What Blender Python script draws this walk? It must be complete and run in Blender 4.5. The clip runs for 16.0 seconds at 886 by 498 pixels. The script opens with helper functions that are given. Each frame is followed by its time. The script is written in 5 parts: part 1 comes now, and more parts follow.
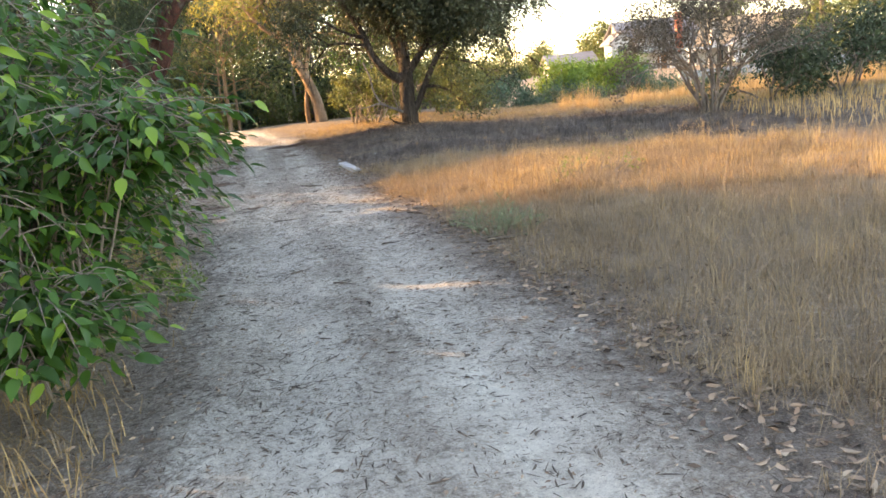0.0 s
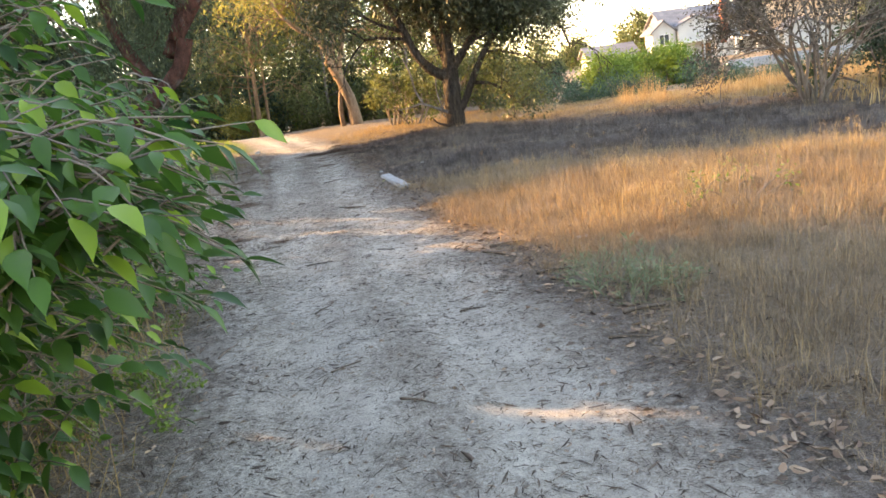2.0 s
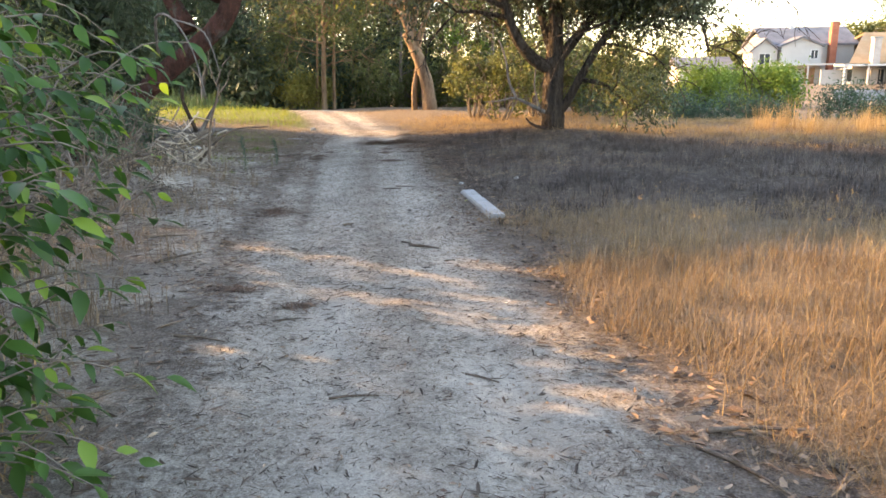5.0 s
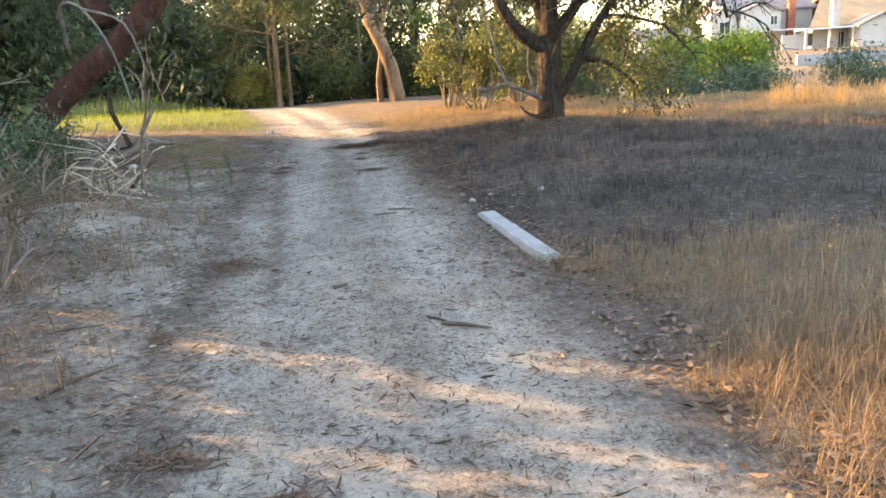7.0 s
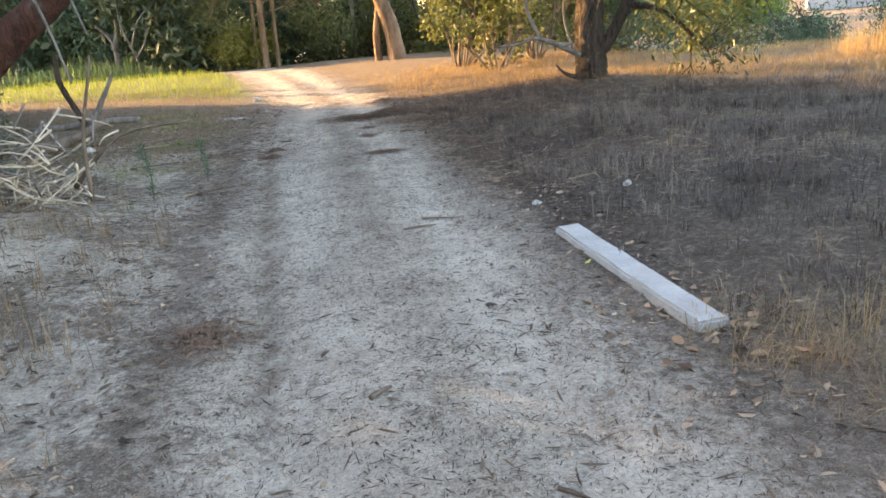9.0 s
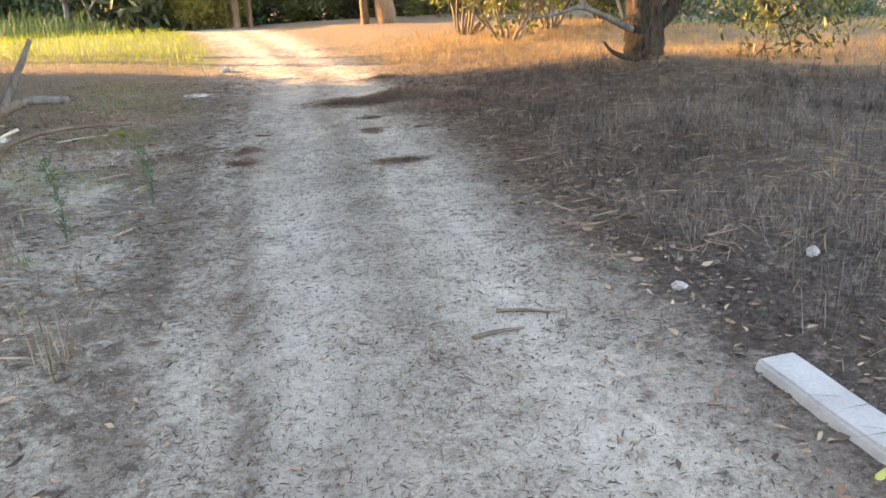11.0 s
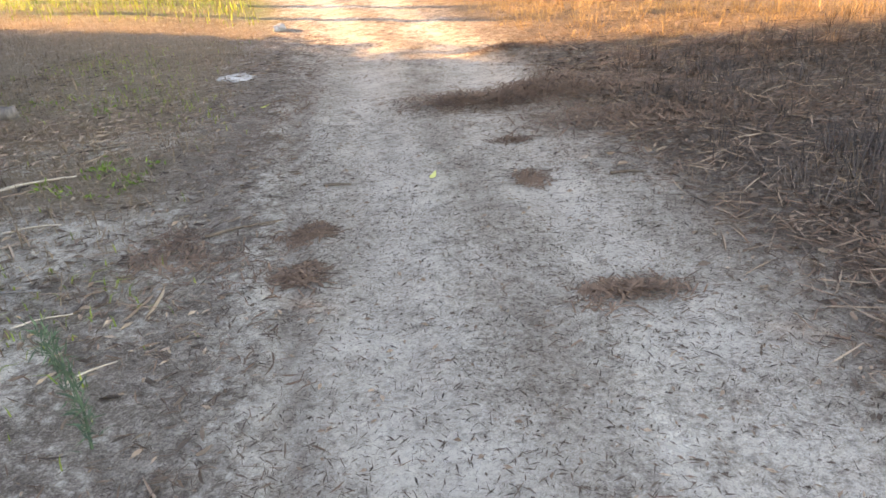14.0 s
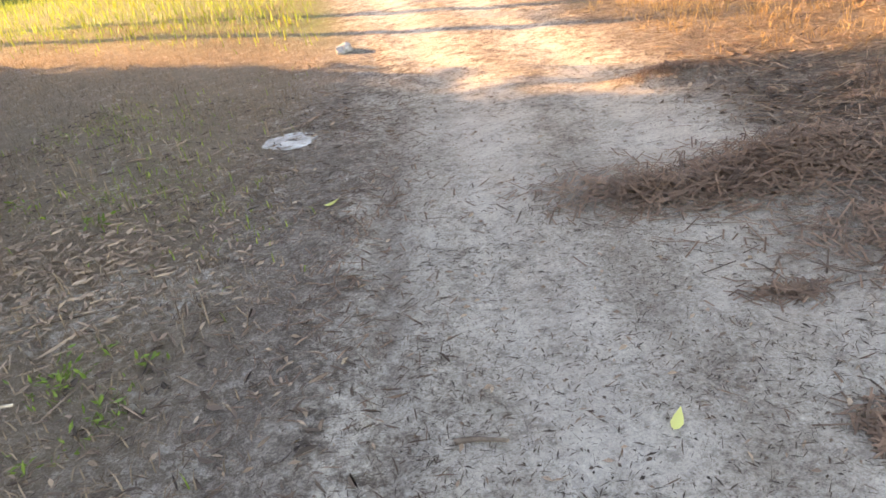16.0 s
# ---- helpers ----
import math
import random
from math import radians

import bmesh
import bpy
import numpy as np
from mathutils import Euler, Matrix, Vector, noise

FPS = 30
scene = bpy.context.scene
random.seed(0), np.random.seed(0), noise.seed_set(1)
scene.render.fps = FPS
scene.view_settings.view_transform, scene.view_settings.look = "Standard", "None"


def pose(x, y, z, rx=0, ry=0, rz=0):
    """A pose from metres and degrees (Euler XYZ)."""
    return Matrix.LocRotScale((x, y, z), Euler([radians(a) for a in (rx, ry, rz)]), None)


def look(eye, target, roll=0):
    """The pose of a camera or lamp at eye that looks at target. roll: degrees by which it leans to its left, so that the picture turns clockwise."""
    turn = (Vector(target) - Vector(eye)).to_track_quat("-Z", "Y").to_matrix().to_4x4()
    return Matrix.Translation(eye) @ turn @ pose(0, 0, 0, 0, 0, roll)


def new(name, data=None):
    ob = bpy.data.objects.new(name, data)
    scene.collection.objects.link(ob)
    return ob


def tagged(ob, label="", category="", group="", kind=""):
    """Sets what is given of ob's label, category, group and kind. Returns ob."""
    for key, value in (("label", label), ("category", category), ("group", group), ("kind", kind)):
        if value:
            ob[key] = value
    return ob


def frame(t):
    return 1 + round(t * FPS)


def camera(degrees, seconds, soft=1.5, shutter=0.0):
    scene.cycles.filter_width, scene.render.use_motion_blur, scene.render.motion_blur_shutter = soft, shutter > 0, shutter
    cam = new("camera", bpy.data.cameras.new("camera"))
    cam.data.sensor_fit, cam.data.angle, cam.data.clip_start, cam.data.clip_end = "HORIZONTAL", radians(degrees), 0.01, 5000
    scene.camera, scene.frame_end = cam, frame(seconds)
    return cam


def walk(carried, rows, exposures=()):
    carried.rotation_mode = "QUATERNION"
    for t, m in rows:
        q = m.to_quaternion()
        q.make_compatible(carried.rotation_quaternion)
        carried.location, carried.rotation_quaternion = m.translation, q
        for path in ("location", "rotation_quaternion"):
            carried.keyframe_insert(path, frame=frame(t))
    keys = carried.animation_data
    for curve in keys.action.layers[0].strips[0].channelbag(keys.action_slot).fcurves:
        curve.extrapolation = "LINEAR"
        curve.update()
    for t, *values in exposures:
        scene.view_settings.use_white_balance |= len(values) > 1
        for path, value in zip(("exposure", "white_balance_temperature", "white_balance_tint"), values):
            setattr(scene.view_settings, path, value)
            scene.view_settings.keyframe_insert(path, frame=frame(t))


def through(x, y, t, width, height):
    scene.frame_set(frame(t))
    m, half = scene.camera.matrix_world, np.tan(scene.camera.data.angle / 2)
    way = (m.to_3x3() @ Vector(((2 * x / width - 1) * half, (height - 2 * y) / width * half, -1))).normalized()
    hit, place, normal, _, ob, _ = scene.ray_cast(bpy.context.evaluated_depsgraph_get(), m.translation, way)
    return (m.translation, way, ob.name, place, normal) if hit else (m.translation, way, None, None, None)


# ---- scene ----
cam = camera(62.3, 16.0, 1.6)
METRES, EYE, TILT, LEAN, TURN = 19.0, 1.5, 0.0, 0.0, 0.0
ROWS = [
    (0.0, 0.0, 0.0, 0.0, -1.38, -12.99, 6.01),
    (0.5, -0.0106, 0.03, 0.0009, -2.23, -13.37, 3.64),
    (1.0, -0.0133, 0.0602, 0.0011, -2.8, -12.6, 2.24),
    (1.5, -0.0202, 0.0897, 0.0026, 0.63, -9.45, 2.27),
    (2.0, -0.022, 0.1185, 0.0017, 1.0, -12.93, 7.63),
    (2.5, -0.0261, 0.1497, 0.002, 5.1, -14.72, 7.05),
    (3.0, -0.0302, 0.1791, 0.0041, 2.96, -14.95, 7.93),
    (3.5, -0.0315, 0.2101, 0.0033, 2.6, -15.56, 4.22),
    (4.0, -0.0398, 0.2397, 0.0043, 3.29, -14.44, -0.06),
    (4.5, -0.0461, 0.2698, 0.0025, 4.15, -13.73, -0.41),
    (5.0, -0.057, 0.2998, 0.002, 6.55, -13.43, 0.64),
    (7.5, -0.1033, 0.4486, 0.0035, 2.52, -14.95, 4.12),
    (8.0, -0.11, 0.4759, 0.0031, 3.02, -15.28, 4.13),
    (10.5, -0.1541, 0.628, 0.0029, -0.17, -21.93, 5.54),
    (11.0, -0.1611, 0.6574, 0.0033, 0.16, -21.02, 3.01),
    (11.5, -0.1679, 0.6863, 0.0059, -0.69, -15.36, 3.53),
    (12.0, -0.1744, 0.7181, 0.0046, 3.17, -16.02, 4.96),
    (12.5, -0.1853, 0.7476, 0.004, 6.52, -19.02, 6.21),
    (13.0, -0.1909, 0.7762, 0.0022, 6.09, -22.7, 8.24),
    (13.5, -0.1998, 0.8083, 0.001, 7.61, -25.79, 5.55),
    (14.0, -0.2083, 0.8421, 0.002, 4.76, -26.08, 3.97),
    (14.5, -0.215, 0.8761, 0.0031, 2.41, -24.87, 4.49),
    (15.0, -0.2285, 0.9064, 0.0046, 1.57, -24.04, 6.47),
    (15.5, -0.2345, 0.9356, 0.0015, 2.74, -26.27, 9.43),
    (16.0, -0.2444, 0.9633, 0.0015, 8.52, -27.42, 8.84),
]
walk(cam, [(t, pose(0, 0, EYE, TILT, LEAN, TURN) @ pose(METRES * x, METRES * y, METRES * z, 90 + pitch, roll, yaw)) for t, x, y, z, yaw, pitch, roll in ROWS],
     [(0.0, 3.29, 8700, 20), (1.5, 3.27, 8700, 20), (3.5, 3.42, 8500, 20), (5.0, 3.18, 8300, 20), (7.3, 3.35, 8300, 19), (8.0, 3.34, 8400, 19), (10.5, 3.66, 9000, 20), (12.0, 3.74, 9300, 25), (13.5, 3.83, 8900, 24), (14.5, 3.78, 9800, 28), (16.0, 3.76, 9200, 26)])

# ---- light ----
SUN_TO = Vector((-0.905, 0.335, 0.262)).normalized()
world = bpy.data.worlds.new("world")
scene.world = world
world.use_nodes = True
wn = world.node_tree
sky = wn.nodes.new("ShaderNodeTexSky")
sky.sky_type = "NISHITA"
sky.sun_disc = False
sky.sun_elevation = radians(15)
sky.sun_rotation = radians(290)
sky.air_density, sky.dust_density, sky.ozone_density = 1.0, 0.7, 1.4
wn.nodes["Background"].inputs[1].default_value = 0.15
wn.links.new(sky.outputs[0], wn.nodes["Background"].inputs[0])
sun_data = bpy.data.lights.new("sun", "SUN")
sun_data.energy, sun_data.angle, sun_data.color = 2.5, radians(0.5), (1.0, 0.66, 0.30)
sun = new("sun", sun_data)
sun.matrix_world = look(SUN_TO * 60, (0, 0, 0))

# ---- materials ----
def nodes_of(name):
    m = bpy.data.materials.new(name)
    m.use_nodes = True
    t = m.node_tree
    return m, t, t.nodes["Principled BSDF"]


def mk(t, kind, **props):
    n = t.nodes.new(kind)
    for k, v in props.items():
        if k == "inp":
            for a, b in v.items():
                n.inputs[a].default_value = b
        elif k == "op":
            n.operation = v
        elif k == "dtype":
            n.data_type = v
        elif k == "attr":
            n.attribute_name = v
        elif k == "feature":
            n.feature = v
    return n


def noise_fac(t, vec, scale, detail=4.0, rough=0.6, lo=0.35, hi=0.65, dist=0.0):
    n = mk(t, "ShaderNodeTexNoise", inp={"Scale": scale, "Detail": detail, "Roughness": rough, "Distortion": dist})
    t.links.new(vec, n.inputs["Vector"])
    r = mk(t, "ShaderNodeMapRange", inp={1: lo, 2: hi, 3: 0.0, 4: 1.0})
    t.links.new(n.outputs["Fac"], r.inputs[0])
    return r.outputs[0]


def mix(t, fac, a, b):
    n = t.nodes.new("ShaderNodeMix")
    n.data_type = "RGBA"
    for v, i in ((fac, 0), (a, 6), (b, 7)):
        if isinstance(v, (int, float)):
            n.inputs[i].default_value = v
        elif isinstance(v, tuple):
            n.inputs[i].default_value = (*v, 1)
        else:
            t.links.new(v, n.inputs[i])
    return n.outputs[2]


def calc(t, op, a, b=0.0, clamp=False):
    n = t.nodes.new("ShaderNodeMath")
    n.operation, n.use_clamp = op, clamp
    for v, i in ((a, 0), (b, 1)):
        if isinstance(v, (int, float)):
            n.inputs[i].default_value = v
        else:
            t.links.new(v, n.inputs[i])
    return n.outputs[0]


def bump(t, b, height, strength, distance):
    n = mk(t, "ShaderNodeBump", inp={"Strength": strength, "Distance": distance})
    t.links.new(height, n.inputs["Height"])
    t.links.new(n.outputs[0], b.inputs["Normal"])


def stretched(t, sx, sy, sz, kind="Object"):
    c = mk(t, "ShaderNodeTexCoord")
    m = mk(t, "ShaderNodeMapping", inp={"Scale": (sx, sy, sz)})
    t.links.new(c.outputs[kind], m.inputs[0])
    return m.outputs[0]


def ramp_mat(name, dark, light, scale=6.0, rough=0.85, fine=60.0, relief=0.5, deep=0.01, stretch=(1, 1, 1), vary=0.0, spec=0.2, spots=None):
    """Two tones at a coarse and a fine scale, with relief."""
    m, t, b = nodes_of(name)
    v = stretched(t, *stretch)
    f1 = noise_fac(t, v, scale)
    f2 = noise_fac(t, v, fine, lo=0.3, hi=0.7)
    f = calc(t, "ADD", calc(t, "MULTIPLY", f1, 0.6), calc(t, "MULTIPLY", f2, 0.4))
    col = mix(t, f, dark, light)
    if spots:
        col = mix(t, noise_fac(t, v, scale * 0.6, lo=0.55, hi=0.7), col, spots)
    if vary:
        o = mk(t, "ShaderNodeObjectInfo")
        h = mk(t, "ShaderNodeHueSaturation")
        r = mk(t, "ShaderNodeMapRange", inp={1: 0.0, 2: 1.0, 3: 1 - vary, 4: 1 + vary})
        t.links.new(o.outputs["Random"], r.inputs[0])
        t.links.new(r.outputs[0], h.inputs["Value"])
        t.links.new(col, h.inputs["Color"])
        col = h.outputs[0]
    t.links.new(col, b.inputs["Base Color"])
    b.inputs["Roughness"].default_value = rough
    b.inputs["Specular IOR Level"].default_value = spec
    bump(t, b, f, relief, deep)
    return m


def leaf_mat(name, a, c, through=0.4, rough=0.5, single=False, yellow=None):
    """A leaf: two tones from leaf to leaf, part of the light passing through."""
    m, t, b = nodes_of(name)
    rnd = mk(t, "ShaderNodeObjectInfo").outputs["Random"] if single else mk(t, "ShaderNodeNewGeometry").outputs["Random Per Island"]
    v = stretched(t, 1, 1, 1)
    f = calc(t, "ADD", calc(t, "MULTIPLY", rnd, 0.7), calc(t, "MULTIPLY", noise_fac(t, v, 1.3), 0.3))
    col = mix(t, f, a, c)
    if yellow:
        col = mix(t, calc(t, "GREATER_THAN", rnd, 0.88), col, yellow)
    t.links.new(col, b.inputs["Base Color"])
    b.inputs["Roughness"].default_value = rough
    b.inputs["Specular IOR Level"].default_value = 0.35
    tr = mk(t, "ShaderNodeBsdfTranslucent")
    t.links.new(col, tr.inputs[0])
    mx = mk(t, "ShaderNodeMixShader", inp={0: through})
    t.links.new(b.outputs[0], mx.inputs[1])
    t.links.new(tr.outputs[0], mx.inputs[2])
    t.links.new(mx.outputs[0], t.nodes["Material Output"].inputs[0])
    return m


def earth_mat():
    """Pale trodden dirt on the track, brown soil with needles beside it, green tinge where grass grows."""
    m, t, b = nodes_of("earth")
    geo = mk(t, "ShaderNodeNewGeometry").outputs["Position"]
    att = {k: mk(t, "ShaderNodeAttribute", attr=k).outputs["Fac"] for k in ("trod", "tone", "green", "straw", "needles", "mulch", "clean")}
    uv = mk(t, "ShaderNodeAttribute", attr="along").outputs["Vector"]
    big = noise_fac(t, geo, 1.6, 6, 0.7, lo=0.38, hi=0.62)
    mid = noise_fac(t, geo, 7.0, 6, 0.65, lo=0.32, hi=0.68)
    fine = noise_fac(t, geo, 55.0, 4, 0.7, lo=0.35, hi=0.65)
    crumb = noise_fac(t, geo, 22.0, 6, 0.75, lo=0.42, hi=0.62)
    grit = noise_fac(t, geo, 120.0, 3, 0.75, lo=0.42, hi=0.58)
    streak = noise_fac(t, uv, 1.0, 5, 0.6, lo=0.36, hi=0.64, dist=0.4)
    pale = mix(t, mid, (0.64, 0.59, 0.51), (0.84, 0.785, 0.69))
    pale = mix(t, calc(t, "MULTIPLY", streak, 0.32), pale, (0.30, 0.25, 0.21))
    pale = mix(t, calc(t, "MULTIPLY", big, 0.3), pale, (0.35, 0.285, 0.225))
    rough = calc(t, "SUBTRACT", 1.0, calc(t, "MULTIPLY", att["clean"], 0.85), True)
    rough = calc(t, "MULTIPLY", rough, calc(t, "ADD", 0.35, calc(t, "MULTIPLY", big, 0.65)))
    pale = mix(t, calc(t, "MULTIPLY", calc(t, "MULTIPLY", crumb, 0.5), rough), pale, (0.24, 0.195, 0.165))
    crumbs = calc(t, "MULTIPLY", calc(t, "MULTIPLY", calc(t, "MULTIPLY", grit, fine), 1.0), calc(t, "ADD", 0.15, rough), True)
    pale = mix(t, crumbs, pale, (0.10, 0.078, 0.064))
    chips = noise_fac(t, geo, 34.0, 7, 0.8, lo=0.53, hi=0.60)
    specks = noise_fac(t, geo, 90.0, 5, 0.8, lo=0.55, hi=0.62)
    pale = mix(t, calc(t, "MULTIPLY", chips, calc(t, "ADD", 0.22, calc(t, "MULTIPLY", rough, 0.4))), pale, (0.16, 0.125, 0.10))
    pale = mix(t, calc(t, "MULTIPLY", specks, 0.45), pale, (0.20, 0.165, 0.14))
    pale = mix(t, calc(t, "MULTIPLY", noise_fac(t, geo, 60.0, 4, 0.7, lo=0.56, hi=0.66), 0.5), pale, (0.88, 0.84, 0.77))
    pale = mix(t, calc(t, "MULTIPLY", att["tone"], calc(t, "ADD", 0.6, calc(t, "MULTIPLY", fine, 0.4))), pale, (0.14, 0.10, 0.075))
    soil = mix(t, mid, (0.14, 0.12, 0.10), (0.47, 0.41, 0.355))
    soil = mix(t, calc(t, "MULTIPLY", fine, 0.6), soil, (0.48, 0.41, 0.345))
    soil = mix(t, calc(t, "MULTIPLY", crumb, 0.45), soil, (0.085, 0.058, 0.043))
    soil = mix(t, calc(t, "MULTIPLY", grit, 0.6), soil, (0.055, 0.042, 0.034))
    soil = mix(t, calc(t, "MULTIPLY", specks, 0.5), soil, (0.06, 0.045, 0.036))
    soil = mix(t, calc(t, "MULTIPLY", noise_fac(t, geo, 48.0, 5, 0.75, lo=0.55, hi=0.64), 0.5), soil, (0.56, 0.49, 0.42))
    soil = mix(t, calc(t, "MULTIPLY", att["straw"], calc(t, "ADD", 0.45, calc(t, "MULTIPLY", mid, 0.4))), soil, (0.23, 0.17, 0.11))
    soil = mix(t, calc(t, "MULTIPLY", att["mulch"], calc(t, "ADD", 0.55, calc(t, "MULTIPLY", crumb, 0.4))), soil, (0.045, 0.037, 0.034))
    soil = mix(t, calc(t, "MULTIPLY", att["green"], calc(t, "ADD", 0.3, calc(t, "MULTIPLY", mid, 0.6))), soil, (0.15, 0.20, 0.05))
    trod = calc(t, "MULTIPLY", att["trod"], 1.0, True)
    edge = calc(t, "ADD", trod, calc(t, "MULTIPLY", calc(t, "SUBTRACT", mid, 0.5), 0.7))
    edge = calc(t, "ADD", edge, calc(t, "MULTIPLY", calc(t, "SUBTRACT", 0.4, crumb), 0.6))
    sm = mk(t, "ShaderNodeMapRange", inp={1: 0.2, 2: 0.85, 3: 0.0, 4: 1.0})
    t.links.new(edge, sm.inputs[0])
    col = mix(t, sm.outputs[0], soil, pale)
    nd = calc(t, "MULTIPLY", att["needles"], calc(t, "ADD", 0.55, calc(t, "MULTIPLY", fine, 0.45)), True)
    col = mix(t, nd, col, (0.075, 0.047, 0.034))
    t.links.new(col, b.inputs["Base Color"])
    b.inputs["Roughness"].default_value = 0.95
    b.inputs["Specular IOR Level"].default_value = 0.1
    hgt = calc(t, "ADD", calc(t, "MULTIPLY", mid, 0.6), calc(t, "ADD", calc(t, "MULTIPLY", fine, 0.35), calc(t, "MULTIPLY", grit, 0.12)))
    hgt = calc(t, "ADD", hgt, calc(t, "MULTIPLY", crumb, -0.3))
    bump(t, b, hgt, 1.0, 0.045)
    return m


EARTH = earth_mat()
BARK_DARK = ramp_mat("bark_dark", (0.013, 0.0105, 0.0095), (0.10, 0.077, 0.062), 11, 0.92, 34, 1.0, 0.11, (1, 1, 0.22))
BARK_PALE = ramp_mat("bark_pale", (0.07, 0.042, 0.026), (0.33, 0.215, 0.135), 3.5, 0.85, 26, 0.9, 0.04, (1, 1, 0.25))
BARK_WHITE = ramp_mat("bark_white", (0.20, 0.16, 0.12), (0.50, 0.43, 0.35), 3, 0.8, 30, 0.5, 0.01, (1, 1, 0.25))
BARK_RED = ramp_mat("bark_red", (0.022, 0.012, 0.010), (0.105, 0.042, 0.032), 7, 0.9, 40, 1.0, 0.06, (1, 1, 0.4), spots=(0.09, 0.075, 0.07))
BARK_GREY = ramp_mat("bark_grey", (0.07, 0.055, 0.045), (0.24, 0.20, 0.17), 6, 0.9, 50, 0.8, 0.02, (1, 1, 0.3))
DEADWOOD = ramp_mat("deadwood", (0.055, 0.05, 0.048), (0.20, 0.18, 0.168), 9, 0.85, 60, 0.6, 0.01, (1, 1, 0.3))
STICK = ramp_mat("stick", (0.045, 0.033, 0.026), (0.17, 0.13, 0.10), 9, 0.9, 80, 0.5, 0.004, vary=0.4)
CONCRETE = ramp_mat("concrete", (0.21, 0.21, 0.207), (0.35, 0.35, 0.345), 4, 0.85, 70, 0.6, 0.006, spots=(0.27, 0.25, 0.235))
LEAF_BUSH = leaf_mat("leaf_bush", (0.010, 0.040, 0.010), (0.060, 0.150, 0.020), 0.45, 0.4, yellow=(0.16, 0.26, 0.03))
LEAF_BUSH_ONE = leaf_mat("leaf_bush_one", (0.014, 0.048, 0.010), (0.055, 0.14, 0.018), 0.35, 0.4, single=True, yellow=(0.12, 0.21, 0.025))
LEAF_GUM = leaf_mat("leaf_gum", (0.020, 0.030, 0.016), (0.085, 0.095, 0.048), 0.3, 0.36)
LEAF_OLIVE = leaf_mat("leaf_olive", (0.05, 0.068, 0.022), (0.165, 0.18, 0.06), 0.4, 0.55)
LEAF_GOLD = leaf_mat("leaf_gold", (0.12, 0.13, 0.03), (0.30, 0.27, 0.07), 0.45, 0.55)
LEAF_DARK = leaf_mat("leaf_dark", (0.020, 0.034, 0.018), (0.060, 0.085, 0.040), 0.25, 0.6)
LEAF_LIME = leaf_mat("leaf_lime", (0.07, 0.13, 0.02), (0.17, 0.25, 0.04), 0.4, 0.5)
LEAF_GREY = leaf_mat("leaf_grey", (0.035, 0.032, 0.026), (0.14, 0.115, 0.085), 0.25, 0.7)
LEAF_SAGE = leaf_mat("leaf_sage", (0.10, 0.125, 0.07), (0.23, 0.26, 0.15), 0.3, 0.6)
LEAF_TEAL = leaf_mat("leaf_teal", (0.032, 0.062, 0.040), (0.095, 0.15, 0.085), 0.3, 0.6)
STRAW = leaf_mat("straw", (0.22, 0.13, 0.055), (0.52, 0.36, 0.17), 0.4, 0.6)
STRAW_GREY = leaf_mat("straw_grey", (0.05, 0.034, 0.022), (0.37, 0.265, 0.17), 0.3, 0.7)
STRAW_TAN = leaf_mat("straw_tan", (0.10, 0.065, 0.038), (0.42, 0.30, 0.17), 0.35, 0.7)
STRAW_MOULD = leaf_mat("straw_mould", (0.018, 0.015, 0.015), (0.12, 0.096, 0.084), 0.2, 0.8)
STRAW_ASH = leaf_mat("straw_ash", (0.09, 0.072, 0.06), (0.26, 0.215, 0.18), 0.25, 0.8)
# straw with the warm brightness of sunlight put into its colour
STRAW_SUNLIT = leaf_mat("straw_sunlit", (0.25, 0.15, 0.06), (0.62, 0.43, 0.20), 0.4, 0.6)
GRASS_LIT = leaf_mat("grass_sunlit", (0.10, 0.17, 0.025), (0.30, 0.34, 0.06), 0.4, 0.6)
GRASS_TEAL = leaf_mat("grass_teal", (0.03, 0.07, 0.035), (0.10, 0.17, 0.075), 0.35, 0.6)
LITTER_DARK = leaf_mat("litter_dark", (0.02, 0.014, 0.011), (0.13, 0.09, 0.066), 0.05, 0.85)
NEEDLES = leaf_mat("needles", (0.03, 0.018, 0.013), (0.22, 0.135, 0.09), 0.05, 0.85)
LITTER_BROWN = leaf_mat("litter_brown", (0.05, 0.028, 0.018), (0.33, 0.22, 0.145), 0.1, 0.8)
LITTER_PALE = leaf_mat("litter_pale", (0.12, 0.072, 0.05), (0.37, 0.27, 0.19), 0.1, 0.8)
STUCCO = ramp_mat("stucco", (0.36, 0.345, 0.325), (0.44, 0.425, 0.40), 0.8, 0.9, 30, 0.2, 0.01)
SLATE = ramp_mat("grey_shingle", (0.10, 0.10, 0.115), (0.20, 0.195, 0.20), 0.9, 0.9, 9, 0.4, 0.03)
TANROOF = ramp_mat("tan_shingle", (0.29, 0.185, 0.105), (0.42, 0.28, 0.165), 0.9, 0.9, 9, 0.4, 0.03)
REDBRICK = ramp_mat("red_brick", (0.28, 0.09, 0.055), (0.45, 0.17, 0.10), 1.5, 0.85, 14, 0.4, 0.02)
GREYBRICK = ramp_mat("grey_brick", (0.33, 0.29, 0.26), (0.46, 0.42, 0.38), 1.5, 0.85, 14, 0.4, 0.02)
CEMENT = ramp_mat("cement", (0.16, 0.15, 0.14), (0.46, 0.45, 0.42), 9, 0.9, 60, 0.8, 0.01)
FENCEWOOD = ramp_mat("fence_wood", (0.22, 0.12, 0.07), (0.36, 0.22, 0.13), 2, 0.85, 20, 0.3, 0.01)
TRIM = ramp_mat("white_trim", (0.46, 0.455, 0.44), (0.56, 0.55, 0.535), 1, 0.6, 20, 0.1, 0.005)
PANE, _t, _b = nodes_of("window_glass")
